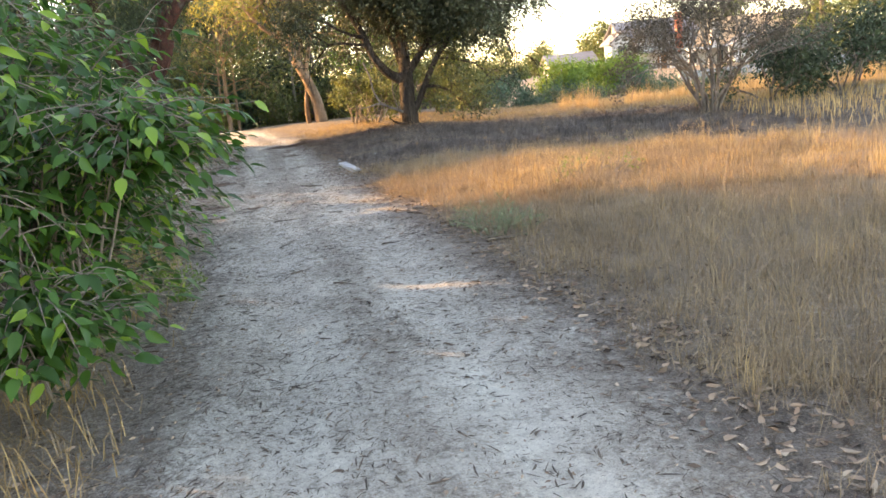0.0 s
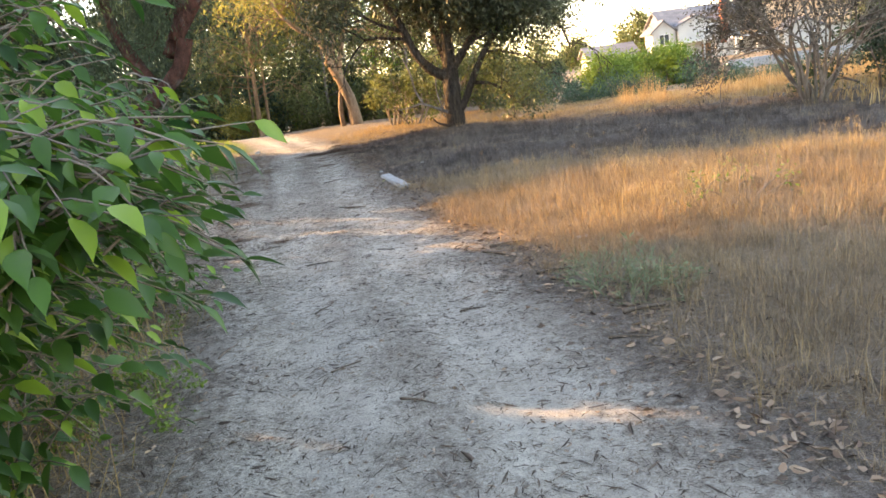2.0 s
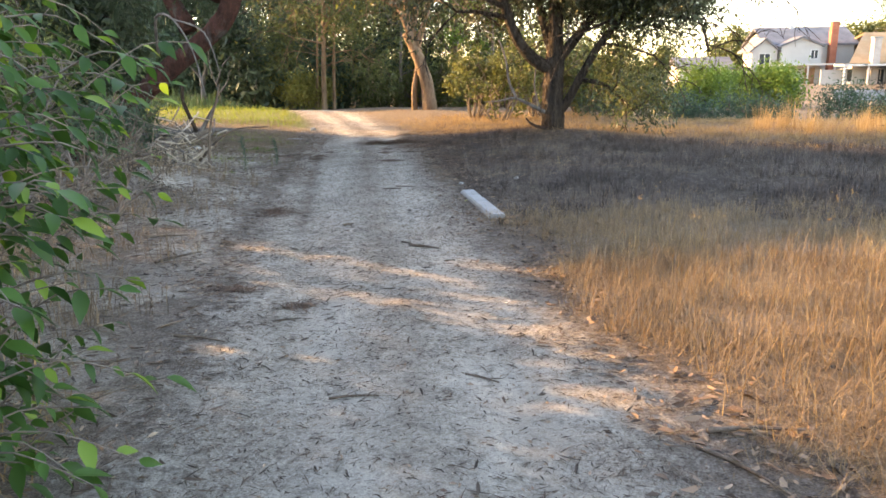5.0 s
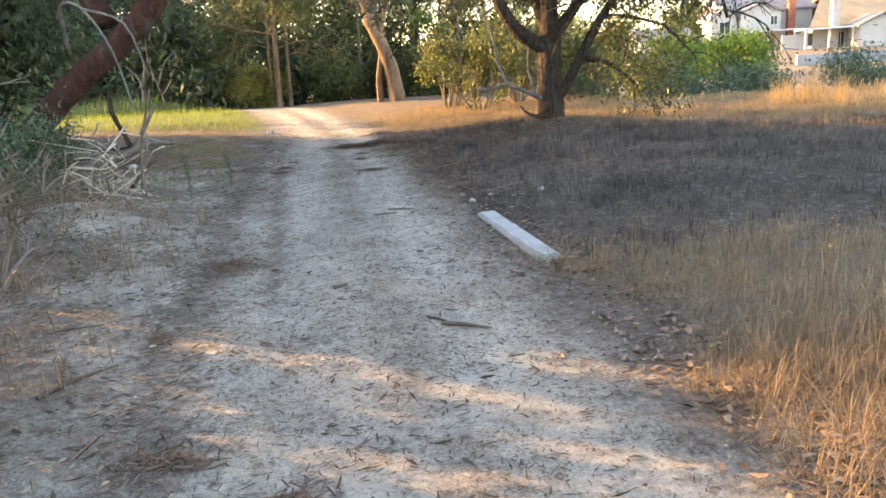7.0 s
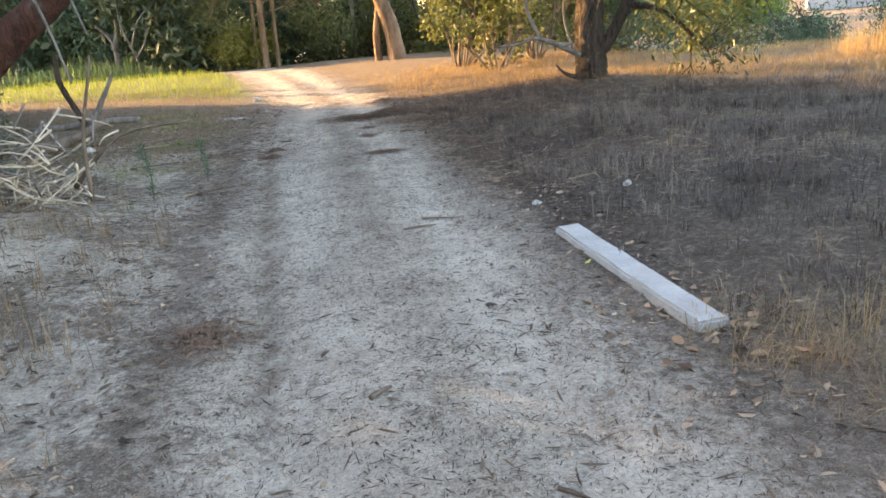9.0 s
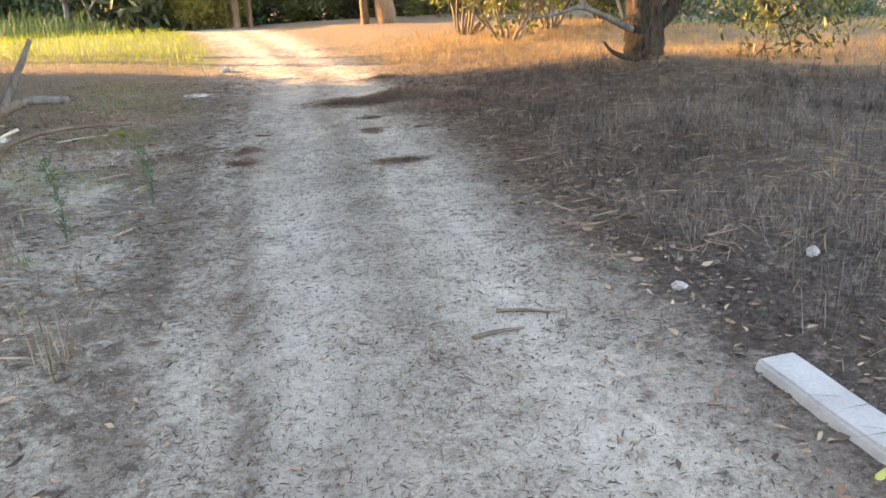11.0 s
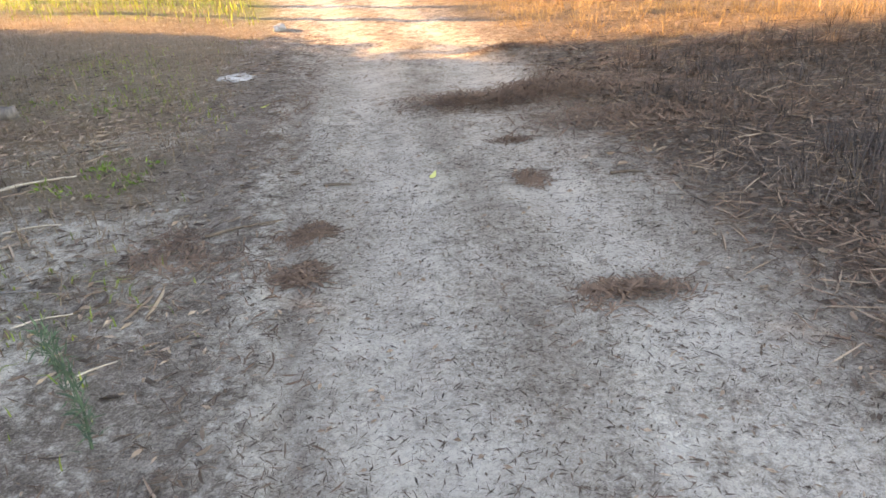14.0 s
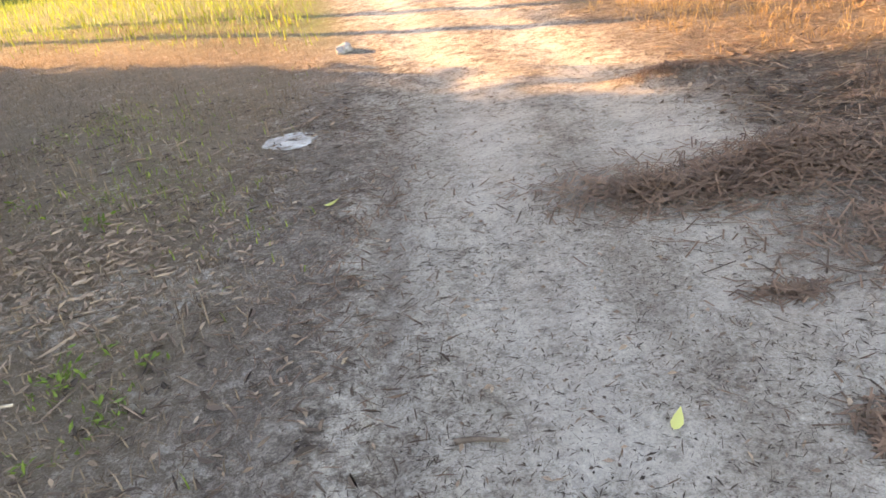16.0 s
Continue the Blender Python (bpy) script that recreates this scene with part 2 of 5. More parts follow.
_b.inputs["Base Color"].default_value = (0.04, 0.05, 0.06, 1)
_b.inputs["Roughness"].default_value = 0.08
BLOCKWALL = ramp_mat("block_wall", (0.22, 0.23, 0.25), (0.34, 0.35, 0.37), 0.7, 0.9, 12, 0.4, 0.03)

# ---- mesh helpers ----
rng = np.random.default_rng(7)


def mesh_of(name, verts, faces, smooth=False):
    me = bpy.data.meshes.new(name)
    me.from_pydata([tuple(v) for v in verts], [], faces)
    if smooth:
        me.polygons.foreach_set("use_smooth", [True] * len(me.polygons))
    me.update()
    return me


def fast_mesh(name, verts, loops, sizes):
    """A mesh from numpy arrays: vertices, the loops' vertices and each face's size."""
    me = bpy.data.meshes.new(name)
    me.vertices.add(len(verts))
    me.vertices.foreach_set("co", np.ascontiguousarray(verts, np.float32).ravel())
    me.loops.add(len(loops))
    me.loops.foreach_set("vertex_index", np.ascontiguousarray(loops, np.int32))
    me.polygons.add(len(sizes))
    starts = np.concatenate(([0], np.cumsum(sizes)[:-1])).astype(np.int32)
    me.polygons.foreach_set("loop_start", starts)
    me.update(calc_edges=True)
    return me


def put(name, me, material, parent=None, label=""):
    if isinstance(me, bmesh.types.BMesh):
        bm, me = me, bpy.data.meshes.new(name)
        bm.to_mesh(me)
        bm.free()
    if material is not None and not me.materials:
        me.materials.append(material)
    ob = new(name, me)
    if parent is not None:
        ob.parent = parent
    if label:
        ob["label"] = label
    return ob


def thing(name, x, y, z, label, category, group="", kind="", turn=0):
    return tagged(place(new(name), x, y, z, turn), label, category, group, kind)


def place(ob, x, y, z, turn=0):
    ob.matrix_basis = pose(x, y, z, 0, 0, turn)
    return ob


class Tubes:
    """Tapered, slightly lumpy round limbs gathered in one mesh."""

    def __init__(self):
        self.v, self.f = [], []

    def add(self, pts, radii, sides=8, lump=0.08, cap=True, join=None):
        """join: the first vertex of a ring of an older limb, with as many sides, from which this one grows."""
        pts = [Vector(p) for p in pts]
        side = Vector((1, 0, 0))
        first = len(self.v)
        rings = [first + i * sides - (0 if join is None else sides) for i in range(len(pts))]
        if join is not None:
            rings[0] = join
        for i, p in enumerate(pts):
            d = (pts[min(i + 1, len(pts) - 1)] - pts[max(i - 1, 0)]).normalized()
            a = side - d * side.dot(d)
            if a.length < 0.05:
                a = Vector((0, 1, 0)) - d * d.y
            a.normalize()
            side, c = a, d.cross(a)
            if i == 0 and join is not None:
                continue
            for k in range(sides):
                w = 2 * math.pi * k / sides
                r = radii[i] * (1 + lump * (rng.random() * 2 - 1))
                self.v.append(p + a * (r * math.cos(w)) + c * (r * math.sin(w)))
        for i in range(len(pts) - 1):
            for k in range(sides):
                k2 = (k + 1) % sides
                o, q = rings[i], rings[i + 1]
                self.f.append((o + k, o + k2, q + k2, q + k))
        if cap:
            self.f.append(tuple(range(rings[-1], rings[-1] + sides)))
            self.f.append(tuple(range(first + sides - 1, first - 1, -1)))
        self.rings = rings
        return self

    def mesh(self, name):
        return mesh_of(name, self.v, self.f, True)


def smooth_path(pts, n):
    """Points on a soft curve through pts."""
    pts = [Vector(p) for p in pts]
    out = []
    for i in range(len(pts) - 1):
        a, b, c, d = pts[max(i - 1, 0)], pts[i], pts[i + 1], pts[min(i + 2, len(pts) - 1)]
        for k in range(n):
            t = k / n
            out.append(0.5 * (2 * b + (c - a) * t + (2 * a - 5 * b + 4 * c - d) * t * t + (3 * b - a - 3 * c + d) * t ** 3))
    out.append(pts[-1])
    return out


def limb(tubes, pts, r0, r1, n=4, sides=8, lump=0.08):
    p = smooth_path(pts, n)
    m = len(p) - 1
    tubes.add(p, [r0 + (r1 - r0) * (i / m) ** 0.8 for i in range(m + 1)], sides, lump)
    return p


def twigs(tubes, tips, start, way, length, r, depth, spread=0.7, droop=0.0, join=None, sides=4):
    """Limbs that fork on and on; their ends are gathered in tips."""
    pts = [Vector(start)]
    d = Vector(way).normalized()
    n = 3
    for i in range(n):
        d = (d + Vector(rng.normal(0, 0.16, 3)) + Vector((0, 0, -droop * (i + 1) / n))).normalized()
        pts.append(pts[-1] + d * (length / n))
    tubes.add(pts, [r * (1 - 0.45 * i / n) for i in range(n + 1)], sides, 0.06, False, join)
    rings = tubes.rings
    if depth == 0:
        tips += pts[1:]
        return
    for k in range(2 + (rng.random() < 0.55)):
        e = (d + Vector(rng.normal(0, spread, 3)) * Vector((1, 1, 0.7))).normalized()
        twigs(tubes, tips, pts[-1 - (k == 2)], e, length * rng.uniform(0.6, 0.85), r * 0.58, depth - 1, spread, droop, rings[-1 - (k == 2)], sides)


def leaves_mesh(name, centres, size, slim=0.35, hang=0.0, flat=0.0):
    """One folded leaf of four corners at each centre, turned at random; hang: how far they point down."""
    c = np.asarray(centres, np.float64)
    n = len(c)
    d = rng.normal(0, 1, (n, 3))
    d[:, 2] = d[:, 2] * (1 - flat) - hang * 1.6
    d /= np.linalg.norm(d, axis=1, keepdims=True)
    s = np.cross(d, rng.normal(0, 1, (n, 3)))
    s /= np.linalg.norm(s, axis=1, keepdims=True) + 1e-9
    u = np.cross(d, s)
    L = size * rng.uniform(0.6, 1.35, (n, 1))
    W = L * slim
    v = np.stack((c, c + d * L * 0.45 + s * W * 0.5 + u * W * 0.18, c + d * L, c + d * L * 0.45 - s * W * 0.5 + u * W * 0.18), 1).reshape(-1, 3)
    b = np.arange(n)[:, None] * 4
    loops = (b + np.array([0, 1, 2, 0, 2, 3])).ravel()
    return fast_mesh(name, v, loops, np.full(2 * n, 3))


def cloud(points, per, spread):
    p = np.array([tuple(q) for q in points])
    return np.repeat(p, per, 0) + rng.normal(0, 1, (len(p) * per, 3)) * np.asarray(spread)


_wx, _wy = np.random.default_rng(3).uniform(-1, 1, (2, 24))
_wp = np.random.default_rng(4).uniform(0, 6.28, 24)


def waves(x, y, f0, f1, k0, k1):
    """A soft sum of waves of f0 to f1 radians a metre."""
    s = 0.0
    for k in range(k0, k1):
        f = f0 + (f1 - f0) * (k - k0) / max(1, k1 - k0 - 1)
        q = math.hypot(_wx[k], _wy[k]) + 1e-6
        s = s + np.sin((x * _wx[k] + y * _wy[k]) / q * f + _wp[k])
    return s / (k1 - k0)


# ground spots (x, c, radii) kept sunlit by cutting the leaves sunward of them
SUN_GAPS = ((-2.6, 8.42, 0.43, 0.15), (-2.25, 9.68, 0.84, 0.12), (-1.1, 9.45, 0.56, 0.18), (-2.9, 10.58, 0.84, 0.16), (-1.9, 10.45, 0.56, 0.16), (-2.6, 10.98, 0.28, 0.09), (-1.35, 10.92, 0.73, 0.20), (-3.2, 9.95, 0.34, 0.12), (-1.55, 10.1, 0.39, 0.12),
            (-0.4, 5.23, 0.59, 0.14), (-1.03, 4.2, 0.45, 0.11), (0.15, 4.53, 0.45, 0.12), (-1.03, 5.25, 0.39, 0.11), (-0.27, 3.9, 0.45, 0.12), (0.7, 4.34, 0.39, 0.12), (0.12, 3.62, 0.39, 0.11), (-1.57, 6.46, 0.26, 0.09), (-1.39, 4.82, 0.39, 0.12), (-0.47, 7.29, 0.33, 0.11), (0.1, 5.3, 0.65, 0.14), (-1.9, 7.1, 0.39, 0.09),
            (-4.7, 16.85, 0.36, 0.16), (-4.66, 19.04, 0.39, 0.12), (-3.5, 19.12, 0.62, 0.16), (-4.25, 18.68, 0.28, 0.09), (-3.2, 18.9, 0.34, 0.12), (-5.2, 16.2, 0.34, 0.07), (-4.6, 21.6, 1.01, 0.12))


def shades(p):
    """Which leaves at p stay: those that would shade the chosen sunlit ground, or the wood behind, are cut."""
    p = np.asarray(p, float)
    run = (p[:, 2] - 0.06) / SUN_TO.z
    gx, gy = p[:, 0] - SUN_TO.x * run, p[:, 1] - SUN_TO.y * run
    c = gy + 0.37 * gx
    c = c + 0.10 * waves(gx, c, 1.5, 5, 3, 12)
    lit = (gx > -0.95) & (c > 8.55) & (c < 11.1 + 0.36 * np.clip(gx + 0.5, 0, 4))
    lit |= (c > 22.2) & (c < 31)
    for x, k, rx, rc in SUN_GAPS:
        lit |= ((gx - x) / rx) ** 2 + ((c - k) / rc) ** 2 < 1
    rise = p[:, 2] - SUN_TO.z / SUN_TO.x * (p[:, 0] + 6)
    lit |= (c > 31) & (rise > 1.6) & (p[:, 0] < -11) & (waves(c, rise, 1.2, 4.5, 2, 16) > 0.28)
    return ~lit


def tree(name, x, y, z, height, crown, r, bark, leaf, label, limbs=6, leaves=9000, size=0.14, slim=0.35, bare=0.35, lean=(0, 0), droop=0.05, depth=3, puff=0.35, hang=0.3, spread=0.7, category="tree", group="", fork=0.6, clump=1.0):
    """A tree: a tapered trunk, limbs that fork, and a crown of single leaves round the twigs' ends."""
    ob = thing(name, x, y, z, label, category, group)
    top = Vector((lean[0], lean[1], height * fork))
    t = Tubes()
    path = limb(t, [(0, 0, -0.25), (lean[0] * 0.1, lean[1] * 0.1, height * 0.12), (lean[0] * 0.5, lean[1] * 0.5, height * fork * 0.6), top], r * 1.15, r * 0.45, 4, 10)
    put("trunk", t.mesh("trunk"), bark, ob)
    tips = []
    for i in range(limbs):
        q = path[int(len(path) * (bare + (0.98 - bare) * (i + 0.5) / limbs))]
        w = 2.4 * i + rng.random()
        up = 0.35 + 0.75 * i / limbs
        t = Tubes()
        twigs(t, tips, q, (math.cos(w), math.sin(w), up), crown * rng.uniform(0.40, 0.56), r * 0.36, depth, spread, droop)
        put("limb", t.mesh("limb"), bark, ob)
    tips = [p for p in tips if rng.random() < clump]
    c = cloud(tips, max(1, int(leaves / max(1, len(tips)))), (puff, puff, puff * 0.8))
    if x < -4.5:
        c = c[shades(c + np.array((x, y, z))) | (rng.random(len(c)) < 0.008)]
    put("crown", leaves_mesh("crown", c, size, slim, hang), leaf, ob)
    return ob


def box(bm, x0, x1, y0, y1, z0, z1):
    vs = [bm.verts.new(p) for p in ((x0, y0, z0), (x1, y0, z0), (x1, y1, z0), (x0, y1, z0), (x0, y0, z1), (x1, y0, z1), (x1, y1, z1), (x0, y1, z1))]
    for f in ((3, 2, 1, 0), (4, 5, 6, 7), (0, 1, 5, 4), (1, 2, 6, 5), (2, 3, 7, 6), (3, 0, 4, 7)):
        bm.faces.new([vs[i] for i in f])


def boxes(*bs):
    bm = bmesh.new()
    for b in bs:
        box(bm, *b)
    return bm


# ---- ground ----
PATH_Y = np.array([-60, -5, 0, 4, 6, 8.3, 10.3, 12.8, 15, 16.6, 19.4, 24, 29, 33, 37, 42, 50, 60.0])
PATH_X = np.array([2, 0.9, 0.3, -0.4, -0.86, -1.5, -1.92, -2.7, -3.2, -3.55, -4.2, -5.15, -7.0, -8.6, -11, -15, -24, -36.0])
HALF = 1.15


def ss(a, b, v):
    t = np.clip((v - a) / (b - a), 0, 1)
    return t * t * (3 - 2 * t)


def off(x, y):
    """Offset from the middle of the track, to the right."""
    return x - np.interp(y, PATH_Y, PATH_X)


MOUNDS = ((-3.7, 21.6, 0.9, 0.35, 0.05), (-4.0, 23.4, 0.35, 0.18, 0.06), (-0.5, 22.3, 1.5, 1.2, 0.16), (-3.0, 20.4, 0.5, 0.22, 0.05), (1.9, 17.0, 0.9, 0.5, 0.10), (0.2, 16.2, 0.6, 0.5, 0.08), (2.6, 15.2, 0.8, 0.5, 0.1), (-6.4, 15.2, 1.2, 1.1, 0.25))


def height(x, y):
    x, y = np.asarray(x, float), np.asarray(y, float)
    u = off(x, y)
    z = 0.0028 * np.clip(y, 0, 24)
    z = z + 0.12 * ss(HALF, HALF + 2.2, u) * ss(60, 20, y) + 0.05 * ss(HALF, HALF + 2.5, -u) * ss(60, 20, y)
    z = z + 0.12 * ss(24, 32.5, y) * ss(14, 4, x) - 0.75 * ss(34, 48, y)
    dip = ss(26.5, 33, y + 0.10 * x) * ss(0, 5, x) * ss(79, 76, y)
    z = z - 1.0 * dip * np.where(y > 34, 1 - 0.45 * ss(34, 48, y), 1)
    z = z + 0.75 * ss(77, 79, y) * ss(6, 20, x)
    for mx, my, a, b, h in MOUNDS:
        z = z + h * np.exp(-((x - mx) / a) ** 2 - ((y - my) / b) ** 2)
    z = z - 0.022 * np.exp(-((u + 0.76 + 0.04 * np.clip(y - 15, -2, 6)) / 0.06) ** 2) * ss(8, 12, y) * ss(30, 25, y)
    z = z - 0.02 * np.exp(-((u + 0.55) / 0.22) ** 2) - 0.02 * np.exp(-((u - 0.5) / 0.22) ** 2)
    near = np.exp(-((x + 3) / 40) ** 2 - ((y - 14) / 40) ** 2)
    z = z + near * (0.016 * waves(x, y, 2.0, 7.0, 0, 9) + 0.009 * waves(x, y, 9, 26, 9, 20)) * (0.6 + 0.8 * ss(0.9, 1.6, np.abs(u)))
    return z + 0.5 * ss(60, 300, np.hypot(x, y)) * waves(x, y, 0.01, 0.05, 0, 8)


def spaced(a, b, step, far):
    """Even lines from a to b, and ever wider ones out to far."""
    mid = np.arange(a, b + 1e-6, step)
    grow, d, v = [], step, 0.0
    while v < far:
        d *= 1.16
        v += d
        grow.append(v)
    g = np.array(grow)
    return np.concatenate((a - g[::-1], mid, mid[-1] + g))


def build_ground():
    xs, ys = spaced(-10.5, 6.0, 0.085, 2500), spaced(-1.0, 31.0, 0.085, 2500)
    X, Y = np.meshgrid(xs, ys)
    Z = height(X, Y)
    nx, ny = len(xs), len(ys)
    u = off(X, Y)
    wob = 0.22 * waves(X, Y, 1.5, 5, 3, 12) + 0.10 * waves(X, Y, 8, 20, 8, 20)
    w = np.abs(u) + wob
    trod = ss(1.55, 0.8, w) * ss(60, 45, Y)
    ruts = np.exp(-((u - 0.5 + 0.3 * wob) / 0.27) ** 2) + np.exp(-((u + 0.45 + 0.3 * wob) / 0.27) ** 2)
    trod = trod * (1 - ss(22.3, 24.5, Y) * (0.15 + 0.35 * np.clip(1 - ruts, 0, 1)))
    trod = np.maximum(trod, 0.75 * np.exp(-((X + 4.6) / 0.7) ** 2 - ((Y - 14.4) / 0.45) ** 2))
    trod = np.maximum(trod, 0.95 * np.exp(-((X + 5.6) / 0.6) ** 2 - ((Y - 16.5) / 1.1) ** 2) * np.clip(0.7 + 0.9 * waves(X, Y, 3, 10, 1, 13), 0, 1))
    trod = np.maximum(trod, 0.95 * ss(1.2, 1.6, -u) * ss(4.2, 2.6, -u) * ss(6, 9, Y) * ss(23, 19, Y) * ss(-0.2, 0.25, waves(X, Y, 1.6, 5, 1, 11)))
    tone = np.exp(-((u + 0.75 + 0.04 * np.clip(Y - 15, -2, 6) + 0.10 * wob) / 0.055) ** 2) * ss(11, 13.5, Y) * ss(24, 21, Y) + 0.8 * np.exp(-((u + 1.24 + 0.03 * np.clip(Y - 15, -2, 6) + 0.3 * wob) / 0.13) ** 2) * ss(11, 14, Y) + 0.4 * np.exp(-((u - 0.02) / 0.16) ** 2) + 0.7 * ss(0.70, 1.15, u) + 0.5 * ss(-0.95, -1.2, u) * ss(14, 11, Y)
    tone = np.clip(tone * (0.7 + 0.6 * waves(X, Y, 2, 6, 2, 14)), 0, 1)
    straw = ss(1.5, 2.2, u + wob) * (0.5 + 0.5 * ss(-1, 1, waves(X, Y, 0.6, 2, 0, 10) * 2)) + 0.6 * ss(1.3, 2.2, -u) * ss(13, 9, Y) + ss(23, 25, Y + 0.37 * X) * ss(0.9, 1.5, u) + 0.9 * ss(1.4, 2.2, -u + wob) * ss(18.5, 20.5, Y) * ss(29, 25, Y)
    # left of the track the green tint starts at the sun line
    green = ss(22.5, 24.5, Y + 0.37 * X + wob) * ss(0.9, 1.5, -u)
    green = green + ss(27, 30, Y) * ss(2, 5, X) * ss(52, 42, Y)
    needles = np.zeros_like(X)
    for mx, my, a, b, k in ((-3.75, 21.55, 0.85, 0.3, 0.6), (-4.05, 23.4, 0.5, 0.22, 0.9), (-5.0, 19.25, 0.16, 0.12, 0.95), (-4.93, 18.8, 0.14, 0.10, 1.0), (-3.5, 18.63, 0.2, 0.09, 1.0), (-3.9, 19.95, 0.10, 0.11, 1.0), (-2.9, 20.9, 1.0, 0.45, 0.75), (-5.8, 21.9, 0.4, 1.5, 0.4), (-3.9, 13.6, 0.35, 0.25, 0.75), (-3.4, 14.6, 0.2, 0.5, 0.4), (-2.4, 17.6, 0.3, 1.6, 0.5), (-2.6, 10.35, 0.16, 0.14, 0.7), (-3.2, 10.6, 0.2, 0.14, 0.7), (-4.2, 22.6, 0.3, 0.1, 0.5)):
        needles = np.maximum(needles, k * np.exp(-(((X - mx + 0.3 * wob) / a) ** 2 + ((Y - my + 0.2 * wob) / b) ** 2)) * (0.75 + 0.5 * waves(X, Y, 6, 24, 4, 22)))
    needles = np.maximum(needles, 0.35 * ss(1.05, 1.3, u + wob * 0.5) * ss(2.3, 1.5, u) * ss(25, 21, Y))
    clean = (np.exp(-((u - 0.5 + 0.2 * wob) / 0.24) ** 2) + np.exp(-((u + 0.42 + 0.2 * wob) / 0.26) ** 2)) * np.clip(0.75 + 0.9 * waves(X, Y, 0.8, 3, 5, 15), 0, 1)
    mulch = ss(1.1, 1.5, u + 0.5 * wob) * ss(12.2, 14.0, Y + 0.37 * X) * ss(22.8, 21.5, Y + 0.37 * X) * np.clip(0.85 + 0.5 * waves(X, Y, 1, 4, 2, 12), 0, 1)
    straw = straw * (1 - 0.8 * mulch)
    verts = np.stack((X, Y, Z), -1).reshape(-1, 3)
    along = np.stack((u * 2.6, Y * 0.42, 0 * u), -1).reshape(-1, 3)
    i = (np.arange(ny - 1)[:, None] * nx + np.arange(nx - 1)[None, :]).ravel()
    quads = np.stack((i, i + 1, i + nx + 1, i + nx), 1)
    on = ((np.abs(u) + 0.6 * wob < 1.12) & (Y > -8) & (Y < 44)).ravel()[i]
    for name, pick, label, cat in (("ground", ~on, "dry brown soil with straw, needles and sparse grass", "ground"), ("dirt_road", on, "pale trodden dirt track with ruts and scattered needles", "dirt road")):
        q = quads[pick]
        used, inv = np.unique(q, return_inverse=True)
        me = fast_mesh(name, verts[used], inv.ravel(), np.full(len(q), 4))
        for key, arr in (("trod", trod), ("tone", tone), ("green", green), ("straw", straw), ("needles", needles), ("mulch", mulch), ("clean", clean)):
            me.attributes.new(key, "FLOAT", "POINT").data.foreach_set("value", np.clip(arr.ravel()[used], 0, 1).astype(np.float32))
        me.attributes.new("along", "FLOAT_VECTOR", "POINT").data.foreach_set("vector", along[used].astype(np.float32).ravel())
        me.polygons.foreach_set("use_smooth", np.ones(len(q), bool))
        tagged(put(name, me, EARTH), label, cat, "", "structure")


build_ground()


def gz(x, y):
    return float(height(x, y))

# ---- grass ----
def blades(name, x, y, tall, wide, material, label, lean=0.45, category="grass", way=None, plain=False):
    """Single bent blades at the given places, in one mesh."""
    n = len(x)
    z = height(x, y) - 0.01
    tall = tall * rng.uniform(0.55, 1.3, n)
    w = rng.uniform(0, 6.283, n) if way is None else way + rng.normal(0, 0.7, n)
    a = np.clip(np.abs(rng.normal(lean * 0.65, lean * 0.6, n)), 0, 1.9)
    dx, dy = np.cos(w), np.sin(w)
    px, py = -dy * wide * 0.5, dx * wide * 0.5
    h1, o1 = tall * 0.55, tall * 0.55 * a * 0.5
    h2, o2 = tall * np.clip(1 - 0.42 * a, 0.2, 1), tall * a * 1.0
    base = np.stack((x, y, z), -1)
    side = np.stack((px, py, 0 * px), -1)
    if plain:
        v = np.stack((base - side, base + side, base + np.stack((dx * o2, dy * o2, h2), -1)), 1).reshape(-1, 3)
        return tagged(put(name, fast_mesh(name, v, np.arange(3 * n), np.full(n, 3)), material), label, category, "", "stuff")
    v = np.stack((base - side, base + side,
                  base + side * 0.7 + np.stack((dx * o1, dy * o1, h1), -1), base - side * 0.7 + np.stack((dx * o1, dy * o1, h1), -1),
                  base + np.stack((dx * o2, dy * o2, h2), -1)), 1).reshape(-1, 3)
    b = np.arange(n)[:, None] * 5
    loops = (b + np.array([0, 1, 2, 3, 3, 2, 4])).ravel()
    return tagged(put(name, fast_mesh(name, v, loops, np.tile([4, 3], n)), material), label, category, "", "stuff")


def tufts(n, each, x0, x1, y0, y1, keep, wide):
    """Places of blades that stand in tufts, and the place of each one's tuft."""
    cx, cy = scatter(n, x0, x1, y0, y1, keep)
    r = np.repeat(rng.uniform(0.5, 1.6, len(cx)) * wide, each)
    h = np.repeat(rng.uniform(0.45, 1.45, len(cx)), each)
    w = rng.uniform(0, 6.283, len(r))
    d = np.abs(rng.normal(0, 1, len(r))) * r
    return np.repeat(cx, each) + np.cos(w) * d, np.repeat(cy, each) + np.sin(w) * d, h, w


def scatter(n, x0, x1, y0, y1, keep):
    x, y = rng.uniform(x0, x1, n), rng.uniform(y0, y1, n)
    k = rng.random(n) < keep(x, y)
    return x[k], y[k]


def worn(x, y):
    """Less litter lies in the wheel tracks."""
    u = off(x, y)
    return 1 - 0.65 * (np.exp(-((u - 0.5) / 0.24) ** 2) + np.exp(-((u + 0.42) / 0.26) ** 2))


def tufted(x, y, f=2.2, p=1.0):
    return np.clip(0.5 + 1.1 * waves(x, y, f, f * 3, 0, 12), 0, 1) ** p


